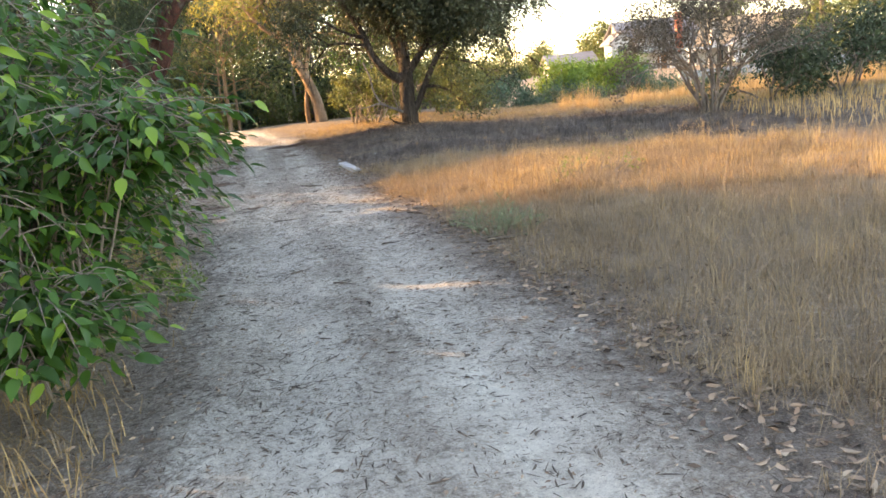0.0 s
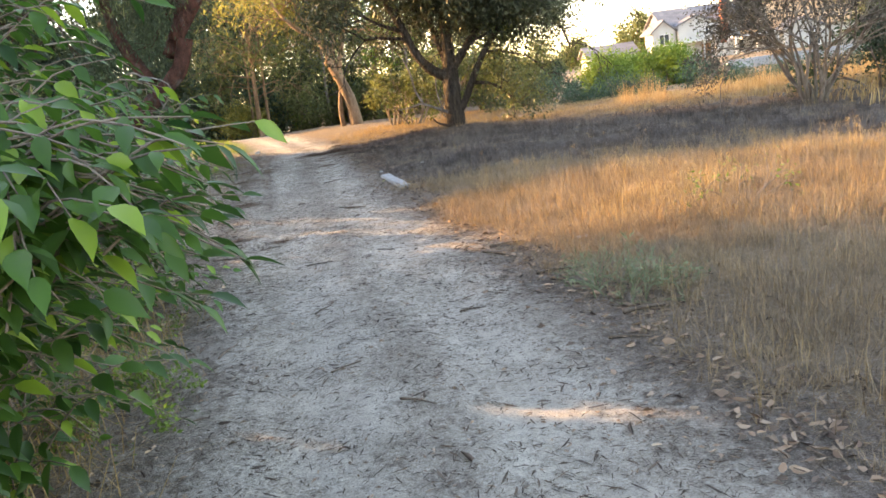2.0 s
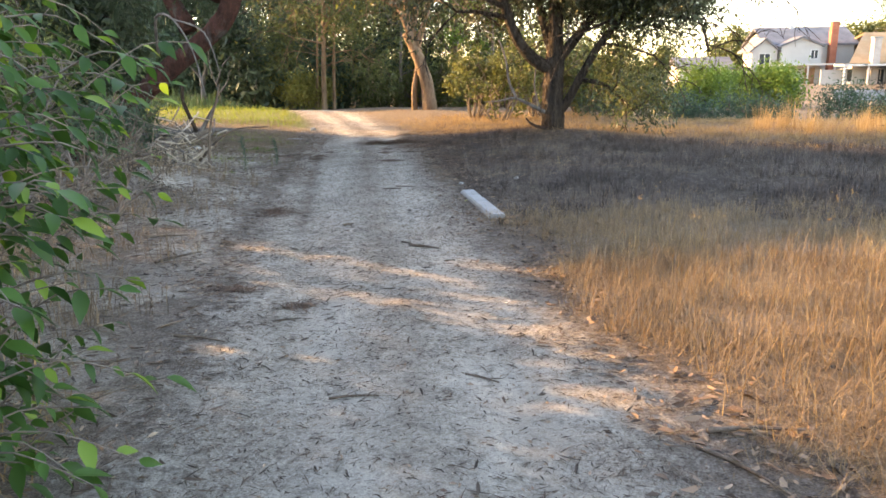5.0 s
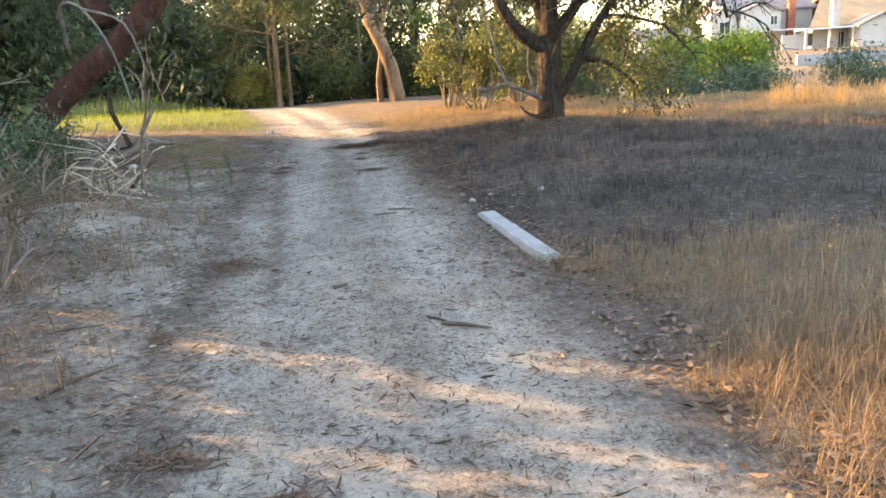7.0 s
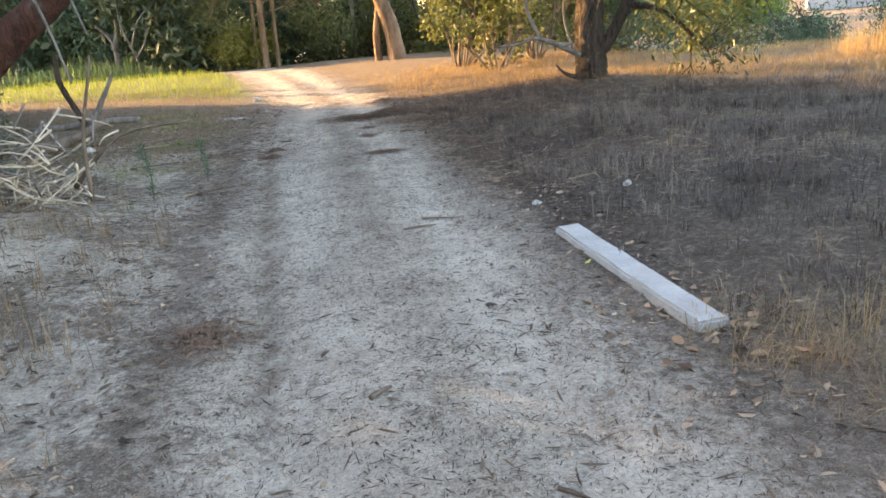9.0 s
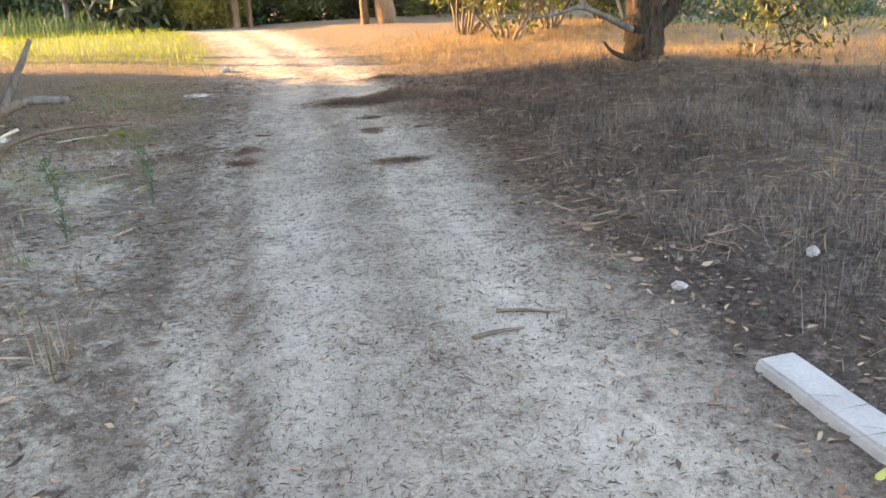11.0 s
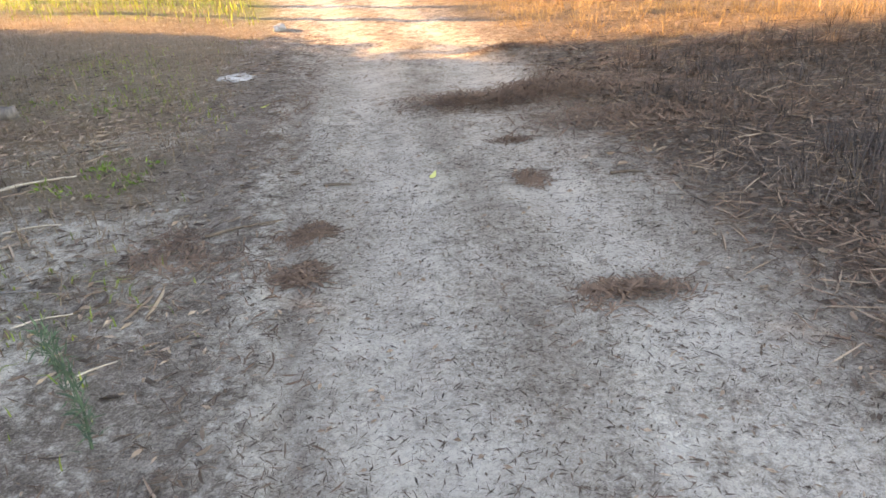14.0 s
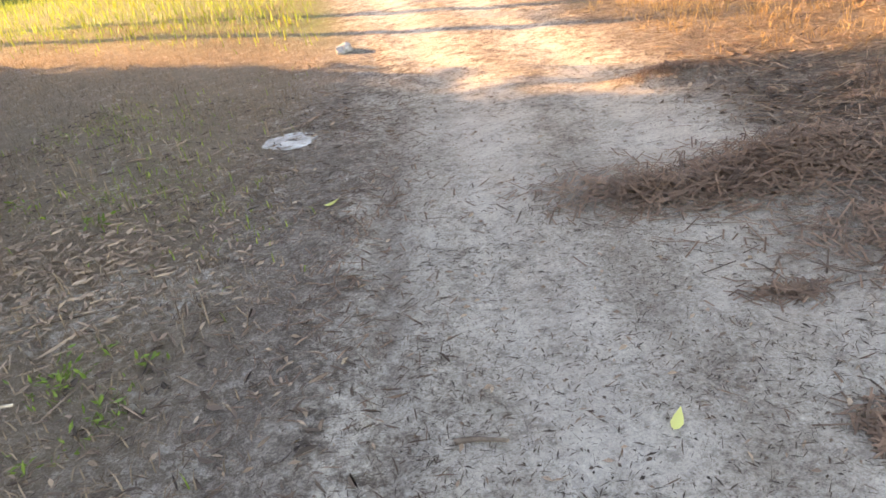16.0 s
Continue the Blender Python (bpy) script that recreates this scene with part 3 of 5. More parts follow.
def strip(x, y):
    """How far a place lies in the sun band, where grass is taller and coloured sunlit gold."""
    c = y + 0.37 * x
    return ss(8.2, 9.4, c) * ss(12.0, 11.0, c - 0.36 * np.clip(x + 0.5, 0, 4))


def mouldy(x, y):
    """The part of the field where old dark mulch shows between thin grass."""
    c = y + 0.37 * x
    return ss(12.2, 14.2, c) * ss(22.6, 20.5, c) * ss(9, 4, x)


def field(x, y):
    u = off(x, y)
    return (1 - 0.82 * mouldy(x, y)) * ss(1.15, 1.9 + 0.9 * ss(13, 15, y), u + 0.4 * waves(x, y, 1.5, 5, 3, 12)) * (0.08 + 0.92 * tufted(x, y, 2.6, 2.0)) * ss(34, 28, y)


x, y, h, w = tufts(24000, 14, -6, 7.5, -0.5, 23.5, lambda x, y: field(x, y) * (0.5 + 0.5 * strip(x, y)), 0.05)
blades("dry_grass", x, y, h * (0.10 + 0.09 * tufted(x, y, 1.2) + 0.07 * strip(x, y)), 0.0042, STRAW_GREY, "fine dry grey-brown grass covering the field", 1.7, way=w)
x, y = scatter(270000, -3, 4.5, -0.5, 15, lambda x, y: field(x, y) * (0.5 + 0.5 * strip(x, y)))
blades("dry_grass", x, y, 0.10 + 0.08 * strip(x, y), 0.006, STRAW_GREY, "matted grey-brown thatch of dead grass", 1.3, plain=True)
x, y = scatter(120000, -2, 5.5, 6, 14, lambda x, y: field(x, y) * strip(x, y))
blades("dry_grass", x, y, 0.10 + 0.13 * tufted(x, y, 1.5), 0.006, STRAW, "dense low dry thatch in lighter straw along the sun band", 1.1, plain=True)
x, y = scatter(60000, -6, 9, 13, 24, field)
blades("dry_grass", x, y, 0.11, 0.007, STRAW_GREY, "thin grey thatch in the shade", 1.3, plain=True)
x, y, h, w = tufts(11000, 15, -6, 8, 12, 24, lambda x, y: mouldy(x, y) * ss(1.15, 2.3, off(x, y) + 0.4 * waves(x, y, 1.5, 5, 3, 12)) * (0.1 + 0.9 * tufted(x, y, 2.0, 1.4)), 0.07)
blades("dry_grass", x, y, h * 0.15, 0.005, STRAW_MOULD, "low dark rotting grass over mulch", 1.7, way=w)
def meadow(x, y):
    return ss(1.2, 1.75, off(x, y) + 0.35 * waves(x, y, 1.5, 5, 3, 12)) * (0.25 + 0.75 * tufted(x, y, 2.4, 1.2)) * (1 - 0.75 * mouldy(x, y))


x, y, h, w = tufts(16000, 9, -1.8, 4.0, 1.5, 13.5, meadow, 0.055)
blades("dry_grass", x, y, h * (0.12 + 0.10 * tufted(x, y, 1.3)), 0.0032, STRAW_TAN, "soft matted tan grass beside the track", 1.9, way=w)
x, y = scatter(90000, -1.8, 4.5, 1.0, 13.5, meadow)
blades("dry_grass", x, y, 0.12, 0.005, STRAW_TAN, "bent tan thatch filling the field's edge", 2.0, plain=True)
# blades in the sunlit straw tone, set only where the sun band falls
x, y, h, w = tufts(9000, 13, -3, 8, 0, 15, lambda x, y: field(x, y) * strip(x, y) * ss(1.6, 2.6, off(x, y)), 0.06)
blades("dry_grass", x, y, h * 0.22 * (0.45 + 1.2 * tufted(x, y, 1.5, 1.3)), 0.0036, STRAW_SUNLIT, "tall dry grass with sunlit gold painted along a sunny strip", 1.7, way=w)
x, y, h, w = tufts(1500, 12, -2.9, 3.5, 15.0, 19.6, lambda x, y: ss(1.35, 1.9, off(x, y) + 0.3 * waves(x, y, 1.5, 5, 3, 12)) * tufted(x, y, 1.4, 1.4), 0.07)
blades("dry_grass", x, y, 0.2 * h, 0.0035, STRAW_ASH, "pale wispy dead grass in the shade beside the track", 1.2, way=w)
x, y, h, w = tufts(1500, 6, -2, 9, -0.5, 21, lambda x, y: field(x, y) * (0.35 + 0.65 * ss(9, 6, y)), 0.05)
blades("dry_grass", x, y, 0.30 * h, 0.0028, STRAW, "thin pale standing stalks of dry grass", 0.5, way=w)
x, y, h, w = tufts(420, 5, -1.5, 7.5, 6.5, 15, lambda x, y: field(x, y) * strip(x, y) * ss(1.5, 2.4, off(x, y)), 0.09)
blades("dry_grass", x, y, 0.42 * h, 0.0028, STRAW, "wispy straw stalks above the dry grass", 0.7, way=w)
k = rng.random(len(x)) < 0.6
c = np.stack((x + np.cos(w) * 0.16 * h, y + np.sin(w) * 0.16 * h, height(x, y) + 0.42 * h), -1)[k]
tagged(put("seed_head", leaves_mesh("seed_head", np.repeat(c, 7, 0) + rng.normal(0, 0.018, (7 * len(c), 3)), 0.022, 0.3, 0.4), STRAW), "drooping pale seed heads of dry grass", "grass", "", "stuff")
x, y, h, w = tufts(14000, 9, -8, 14, 19.5, 34, lambda x, y: ss(1.1, 1.8, off(x, y)) * (0.35 + 0.65 * tufted(x, y)) * (ss(22.0, 23.5, y + 0.37 * x) + 0.5 * ss(2, 4, x)) * ss(31, 27, y - 0.25 * np.minimum(x, 0)), 0.08)
blades("dry_grass", x, y, 0.17 * h, 0.006, STRAW, "short orange dry grass around the tree", 1.8, way=w)
x, y = scatter(42000, 6.5, 45, 2, 31, lambda x, y: 0.35 + 0.65 * tufted(x, y, 0.8))
blades("dry_grass", x, y, 0.32, 0.018, STRAW_SUNLIT, "golden dry grass over the far field", 0.8)
x, y, h, w = tufts(300, 38, 4.2, 15, 21.8, 24.6, lambda x, y: tufted(x, y, 0.9, 1.5) * ss(2.5, 4.5, x), 0.12)
blades("tall_grass", x, y, 0.58 * h, 0.0065, STRAW_SUNLIT, "tall golden seeding grass along the field's edge", 0.45, way=w)
# green grass from the sun line on, its sunlit brightness put into the colour
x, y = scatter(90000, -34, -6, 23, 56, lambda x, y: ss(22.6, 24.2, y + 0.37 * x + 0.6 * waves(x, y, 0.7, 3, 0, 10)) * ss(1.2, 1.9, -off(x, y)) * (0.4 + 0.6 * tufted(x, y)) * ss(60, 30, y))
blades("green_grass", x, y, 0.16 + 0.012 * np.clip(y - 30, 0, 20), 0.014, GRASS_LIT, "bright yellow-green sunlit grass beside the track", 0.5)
x, y = scatter(26000, -40, -9, 35, 50, lambda x, y: ss(33.5, 35.5, y + 0.12 * x + 1.6) * ss(2, 4, -off(x, y)))
blades("green_grass", x, y, 0.35 + 0.75 * tufted(x, y, 0.9), 0.03, GRASS_TEAL, "tall blue-green weeds before the thicket", 0.9)
x, y = scatter(17000, -5, -1.0, -0.5, 9, lambda x, y: ss(1.2, 1.9, -off(x, y) + 0.3 * waves(x, y, 2, 6, 2, 12)) * tufted(x, y, 2.2, 1.2))
blades("dry_grass", x, y, 0.3, 0.006, STRAW, "tangled pale straw under the bush", 1.4)
x, y, h, w = tufts(2600, 12, -8.5, -2.5, 6, 17, lambda x, y: ss(1.35, 2.3, -off(x, y) + 0.3 * waves(x, y, 2, 6, 2, 12)) * tufted(x, y, 1.6, 1.3), 0.07)
blades("dry_grass", x, y, 0.24 * h, 0.005, STRAW_GREY, "dry grey scrub and weeds on the bank", 0.8, way=w)
x, y = scatter(26000, -9, -1, 0.5, 24, lambda x, y: ss(1.25, 2.2, -off(x, y) + 0.4 * waves(x, y, 2, 6, 2, 12)) * tufted(x, y, 1.8, 1.4) * (0.35 + 0.65 * ss(13, 9, y)))
blades("dry_grass", x, y, 0.17, 0.006, STRAW_GREY, "sparse dry grass at the track's edge", 0.7)
x, y = scatter(60000, -14, -5.5, 18.5, 29, lambda x, y: ss(1.3, 2.0, -off(x, y)) * (0.2 + 0.8 * tufted(x, y, 2.4)))
blades("dry_grass", x, y, 0.07, 0.006, STRAW_GREY, "flattened pale thatch on the bank", 1.9)
x, y = scatter(9000, -9, -4.5, 17.5, 25, lambda x, y: ss(1.2, 1.9, -off(x, y)) * tufted(x, y, 1.3, 3))
blades("green_grass", x, y, 0.07, 0.008, GRASS_LIT, "low green weeds among the litter", 0.9)

# ---- litter ----
def litter(name, x, y, length, slim, material, label, up=0.006):
    """Flat slivers lying on the ground: fallen leaves, needles and twigs."""
    n = len(x)
    w = rng.uniform(0, 6.283, n)
    L = length * (0.3 + 1.1 * rng.random(n) ** 1.7)
    W = L * slim * rng.uniform(0.6, 1.4, n)
    dx, dy = np.cos(w), np.sin(w)
    tip = rng.uniform(0, 0.6, n) * L * slim * 2
    def at(a, b, up_):
        X, Y = x + dx * a - dy * b, y + dy * a + dx * b
        return np.stack((X, Y, height(X, Y) + up_), -1)
    if length < 0.056:
        v = np.stack((at(-L / 2, 0 * L, up), at(0 * L, W / 2, up + tip), at(L / 2, W * 0.2, up + 0.3 * tip), at(0.1 * L, -W / 2, up + 0.002)), 1).reshape(-1, 3)
        return tagged(put(name, fast_mesh(name, v, np.arange(4 * n), np.full(n, 4)), material), label, "litter", "", "stuff")
    bow = rng.normal(0, 0.25, n) * L * slim * 2
    v = np.stack((at(-L / 2, bow * 0.3, up + 0.5 * tip), at(-0.22 * L, W * 0.42 - bow, up + tip), at(0.18 * L, W * 0.5 - bow, up + tip * 0.8), at(L / 2, bow * 0.5, up + 0.7 * tip),
                  at(0.2 * L, -W * 0.4 - bow, up + 0.002), at(-0.2 * L, -W * 0.5 - bow, up + 0.001)), 1).reshape(-1, 3)
    b = np.arange(n)[:, None] * 6
    loops = (b + np.array([0, 5, 4, 3, 0, 3, 2, 1])).ravel()
    return tagged(put(name, fast_mesh(name, v, loops, np.full(2 * n, 4)), material), label, "litter", "", "stuff")


x, y = scatter(130000, -8, 3, 0.3, 25, lambda x, y: ss(1.7, 0.9, np.abs(off(x, y))) * worn(x, y) * (0.3 + 0.7 * tufted(x, y, 3)))
litter("litter", x, y, 0.022, 0.2, LITTER_DARK, "tiny dark crumbs and needles strewn on the track", 0.004)
x, y = scatter(60000, -8, 3, 0.3, 25, lambda x, y: ss(1.7, 0.9, np.abs(off(x, y))) * (0.3 + 0.7 * tufted(x, y, 4)))
litter("litter", x, y, 0.03, 0.3, LITTER_PALE, "tiny pale chips strewn on the track", 0.004)
x, y = scatter(70000, -8, 3, 0.3, 25, lambda x, y: ss(1.6, 0.9, np.abs(off(x, y))) * worn(x, y) * (0.25 + 0.75 * tufted(x, y, 3)))
litter("litter", x, y, 0.05, 0.06, LITTER_DARK, "dark needles and small twigs strewn on the track")
x, y = scatter(170000, -7.5, 0, 11.5, 21.5, lambda x, y: ss(1.5, 0.9, np.abs(off(x, y))) * (0.15 + 0.85 * tufted(x, y, 3.2, 1.4)))
litter("litter", x, y, 0.034, 0.11, LITTER_DARK, "short dark needle scraps trodden into the track", 0.004)
x, y = scatter(100000, -4.5, 2, 2.5, 12, lambda x, y: ss(1.6, 0.9, np.abs(off(x, y))) * (0.15 + 0.85 * tufted(x, y, 2.8, 1.6)))
litter("litter", x, y, 0.04, 0.12, LITTER_DARK, "short dark twig scraps trodden into the track", 0.005)
x, y = scatter(26000, -5, 2, 2, 14, lambda x, y: ss(1.6, 0.9, np.abs(off(x, y))) * tufted(x, y, 2.4, 2.0))
litter("twig_litter", x, y, 0.085, 0.07, LITTER_DARK, "dark twig ends and bark shreds drifted over the track", 0.008)
x, y = scatter(900, -5, 2, 2, 14, lambda x, y: ss(1.6, 0.9, np.abs(off(x, y))) * (0.3 + 0.7 * tufted(x, y, 2.4)))
litter("leaf_litter", x, y, 0.07, 0.14, LITTER_DARK, "curled dark leaves scattered over the track", 0.01)
x, y = scatter(60000, -7, 0, 12, 20.5, lambda x, y: ss(1.5, 0.9, np.abs(off(x, y))) * (0.12 + 0.88 * tufted(x, y, 2.6, 2.0)))
blades("needle_litter", x, y, 0.055, 0.0035, LITTER_DARK, "dark curved needles lying in drifts on the track", 2.2, "litter", plain=True)
x, y = scatter(42000, -7, 0, 12, 20.5, lambda x, y: ss(1.5, 0.9, np.abs(off(x, y))) * (0.2 + 0.8 * tufted(x, y, 3.4, 1.5)))
litter("litter", x, y, 0.015, 0.4, LITTER_DARK, "dark crumbs of bark and grit on the track", 0.003)
x, y = scatter(260, -7, 0, 11, 20.5, lambda x, y: ss(1.3, 0.9, np.abs(off(x, y))))
litter("litter", x, y, 0.04, 0.3, LITTER_DARK, "small dark clods and bark scraps on the track", 0.012)
x, y = scatter(90000, -8, 3, 0.3, 24, lambda x, y: np.exp(-((off(x, y) - 1.4) / 0.33) ** 2) * (0.2 + 0.8 * tufted(x, y, 2)))
litter("leaf_litter", x, y, 0.058, 0.24, LITTER_PALE, "curled brown and pale fallen leaves along the track")
x, y = scatter(26000, -3.5, 2.2, 2.5, 14, lambda x, y: np.exp(-((off(x, y) - 1.38 + 0.25 * waves(x, y, 1.5, 5, 3, 12)) / 0.22) ** 2) * (0.15 + 0.85 * tufted(x, y, 2, 1.5)))
litter("leaf_litter", x, y, 0.062, 0.30, LITTER_BROWN, "curled brown leaves gathered along the grass edge", 0.014)
x, y = scatter(60000, -8, 3, 0.3, 24, lambda x, y: np.exp(-((off(x, y) - 1.5) / 0.45) ** 2))
litter("leaf_litter", x, y, 0.055, 0.30, LITTER_DARK, "dark brown fallen leaves along the track")
x, y = scatter(80000, -9, -1, 0.3, 25, lambda x, y: ss(0.9, 1.4, -off(x, y)) * (0.2 + 0.8 * tufted(x, y, 2)))
litter("leaf_litter", x, y, 0.045, 0.22, LITTER_PALE, "pale bark chips and dry leaves on the bank")
x, y = scatter(60000, -9, -1, 0.3, 24, lambda x, y: ss(0.9, 1.4, -off(x, y)) * (0.2 + 0.8 * tufted(x, y, 2.6)))
litter("leaf_litter", x, y, 0.07, 0.14, LITTER_DARK, "dark bark chips and needles on the bank")
x, y = scatter(2600, -9, -2, 6, 25, lambda x, y: ss(1.1, 1.6, -off(x, y)) * (0.3 + 0.7 * tufted(x, y, 1.5)))
litter("twig_litter", x, y, 0.22, 0.035, LITTER_PALE, "thin pale broken twigs strewn over the bank", 0.012)
x, y = rng.normal(-7.35, 0.5, 2200), rng.normal(21.0, 0.4, 2200)
litter("leaf_litter", x, y, 0.07, 0.12, LITTER_PALE, "heap of pale bark shreds on the bank", 0.015)
x, y = scatter(26000, -9, 3, 17, 26, lambda x, y: ss(0.9, 1.3, off(x, y)) * ss(5, 2.5, off(x, y)) * 0.7)
litter("litter", x, y, 0.10, 0.06, LITTER_DARK, "brown pine needles and thin twigs under the trees", 0.02)
x, y = scatter(110000, -6, 2, 16.5, 24.5, lambda x, y: ss(0.95, 1.3, off(x, y) + 0.2 * waves(x, y, 2, 6, 2, 12)) * ss(4.6, 2.4, off(x, y)) * (0.2 + 0.8 * tufted(x, y, 2.2)))
litter("needle_litter", x, y, 0.085, 0.045, NEEDLES, "reddish-brown carpet of fallen needles beside the track", 0.015)
x, y = scatter(50000, -9, -3, 15.5, 25, lambda x, y: ss(0.6, 1.0, -off(x, y) + 0.25 * waves(x, y, 2, 6, 2, 12)) * ss(2.6, 1.6, -off(x, y)) * (0.15 + 0.85 * tufted(x, y, 2.0, 1.5)))
litter("needle_litter", x, y, 0.07, 0.05, NEEDLES, "reddish-brown needles along the track's edge", 0.01)
x, y = scatter(30000, -8, 0, 13, 25, lambda x, y: ss(1.2, 0.9, np.abs(off(x, y))) * worn(x, y) * tufted(x, y, 1.6, 2.0))
litter("needle_litter", x, y, 0.06, 0.05, NEEDLES, "brown needles drifted across the track", 0.006)
x, y = scatter(40000, -9, 3, 16, 26, lambda x, y: ss(0.9, 1.3, off(x, y)) * ss(6, 2.5, off(x, y)) * 0.7)
litter("litter", x, y, 0.19, 0.022, LITTER_PALE, "pale straw and twigs under the trees", 0.02)

# ---- the forked tree by the track ----
def limb_part(ob, name, pts, r0, r1, material, label="", tips=None, forks=0, length=0.9, depth=2, droop=0.08, sides=7, lump=0.07, n=4):
    t = Tubes()
    p = limb(t, pts, r0, r1, n, sides, lump)
    rings = t.rings
    if tips is not None:
        for k in range(forks):
            i = int(len(p) * (0.45 + 0.55 * (k + 0.5) / forks)) if forks > 1 else len(p) - 1
            i = min(i, len(p) - 1)
            twigs(t, tips, p[i], Vector(rng.normal(0, 0.8, 3)) + Vector((0, 0, 0.25)) + (p[-1] - p[0]).normalized() * 0.6, length, r1 * 0.75, depth, 0.75, droop, rings[i], sides)
    return put(name, t.mesh(name), material, ob, label)


def forked_tree():
    ob = thing("gum_tree", -0.55, 22.25, gz(-0.55, 22.25), "forked dark-barked tree with dense hanging grey-green leaves", "tree")
    tips = []
    limb_part(ob, "trunk", [(0.0, 0, -0.35), (0, 0, 0.15), (-0.02, 0, 0.7), (0.0, 0.02, 1.3), (0.02, 0.05, 1.75)], 0.27, 0.19, BARK_DARK, sides=26, lump=0.085, n=12)
    limb_part(ob, "limb", [(0, 0.02, 1.25), (-0.45, -0.1, 1.5), (-0.85, -0.2, 2.0), (-1.15, -0.25, 2.8), (-1.7, -0.3, 3.9), (-2.05, -0.3, 4.9)], 0.16, 0.07, BARK_DARK, "", tips, 7, 1.1, 3)
    limb_part(ob, "limb", [(0.02, 0.05, 1.6), (0.0, 0.1, 2.4), (-0.1, 0.15, 3.4), (0.15, 0.1, 4.6), (0.1, 0.1, 6.0)], 0.19, 0.07, BARK_DARK, "", tips, 8, 1.25, 3)
    limb_part(ob, "limb", [(0.12, 0, 0.35), (0.32, -0.1, 0.65), (0.6, -0.2, 1.2), (0.95, -0.25, 1.8), (1.5, -0.3, 2.5), (2.1, -0.3, 3.4), (2.6, -0.2, 4.4)], 0.115, 0.05, BARK_DARK, "", tips, 9, 1.15, 3, 0.14)
    limb_part(ob, "limb", [(0.06, 0.05, 1.45), (0.5, 0.15, 2.0), (0.95, 0.3, 2.6), (1.3, 0.5, 3.6), (1.5, 0.6, 5.0)], 0.13, 0.05, BARK_DARK, "", tips, 7, 1.15, 3, 0.1)
    limb_part(ob, "limb", [(-0.02, 0.1, 1.5), (-0.25, 0.5, 2.3), (-0.5, 0.9, 3.4), (-0.6, 1.2, 4.8)], 0.12, 0.05, BARK_DARK, "", tips, 6, 1.1, 3)
    limb_part(ob, "limb", [(0.55, -0.15, 1.05), (0.95, -0.1, 0.98), (1.35, 0, 0.75), (1.7, 0.1, 0.35)], 0.055, 0.025, BARK_DARK, "thin arching low branch", tips, 5, 0.5, 2, 0.2)
    limb_part(ob, "limb", [(1.5, -0.3, 2.5), (2.2, -0.3, 2.7), (2.9, -0.2, 2.3), (3.2, -0.1, 1.6)], 0.06, 0.03, BARK_DARK, "", tips, 7, 0.8, 2, 0.25)
    limb_part(ob, "limb", [(2.1, -0.3, 3.4), (2.9, -0.3, 3.9), (3.7, -0.3, 3.7), (4.1, -0.2, 3.1)], 0.06, 0.03, BARK_DARK, "", tips, 8, 0.9, 2, 0.25)
    hang = [Vector((rng.uniform(0.9, 2.5), rng.uniform(-0.7, 0.9), rng.uniform(0.6, 2.9))) for _ in range(120)]
    hang += [Vector((rng.uniform(1.4, 2.6), rng.uniform(-0.4, 0.4), rng.uniform(0.15, 1.0))) for _ in range(16)]
    tips = [p for p in tips if not (p.x < 0.9 and p.z < 2.0) and not (p.z < 2.4 and rng.random() < 0.75) and p.x < 2.6 + 0.42 * (p.z - 1)]
    puffs = []
    for n, c, r in ((170, (1.9, 0.0, 3.6), (2.3, 1.2, 1.6)), (80, (1.3, 0.1, 3.0), (1.5, 0.9, 0.6)), (50, (-0.6, 0.2, 3.7), (1.2, 0.9, 0.6)), (70, (-0.7, 0.1, 4.8), (1.7, 1.3, 1.3)), (40, (1.6, 0.2, 5.2), (2.2, 1.2, 1.0))):
        d = rng.normal(0, 1, (n, 3))
        d *= (rng.random((n, 1)) ** 0.4) / np.linalg.norm(d, axis=1, keepdims=True)
        puffs += [Vector(q) for q in np.array(c) + d * np.array(r)]
    put("crown", leaves_mesh("crown", np.concatenate((cloud(puffs, 100, (0.2, 0.2, 0.24)), cloud(tips, max(1, int(60000 / len(tips))), (0.27, 0.27, 0.30)))), 0.13, 0.30, 0.55), LEAF_GUM, ob)
    put("low_foliage", leaves_mesh("low_foliage", cloud(hang, 34, (0.16, 0.2, 0.2)), 0.085, 0.42, 0.45), LEAF_OLIVE, ob, "sunlit olive leaves hanging low")
    limb_part(ob, "dead_branch", [(-0.15, -0.1, 0.35), (-0.45, -0.18, 0.5), (-0.85, -0.25, 0.68), (-1.15, -0.3, 0.62), (-1.5, -0.35, 0.60)], 0.055, 0.012, DEADWOOD, "bleached bare side branch")
    limb_part(ob, "dead_branch", [(-0.8, -0.24, 0.66), (-0.98, -0.2, 1.05), (-1.05, -0.2, 1.5), (-1.2, -0.2, 1.9)], 0.035, 0.02, DEADWOOD, "bleached bare upright branch")
    limb_part(ob, "dead_branch", [(-0.3, -0.15, 0.45), (-0.42, -0.1, 0.9), (-0.4, -0.1, 1.3)], 0.02, 0.015, DEADWOOD, "bleached bare upright branch")
    limb_part(ob, "stub", [(-0.15, -0.25, 0.02), (-0.34, -0.34, 0.07), (-0.5, -0.38, 0.15), (-0.6, -0.40, 0.27)], 0.055, 0.012, BARK_DARK, "charred broken stub")


forked_tree()


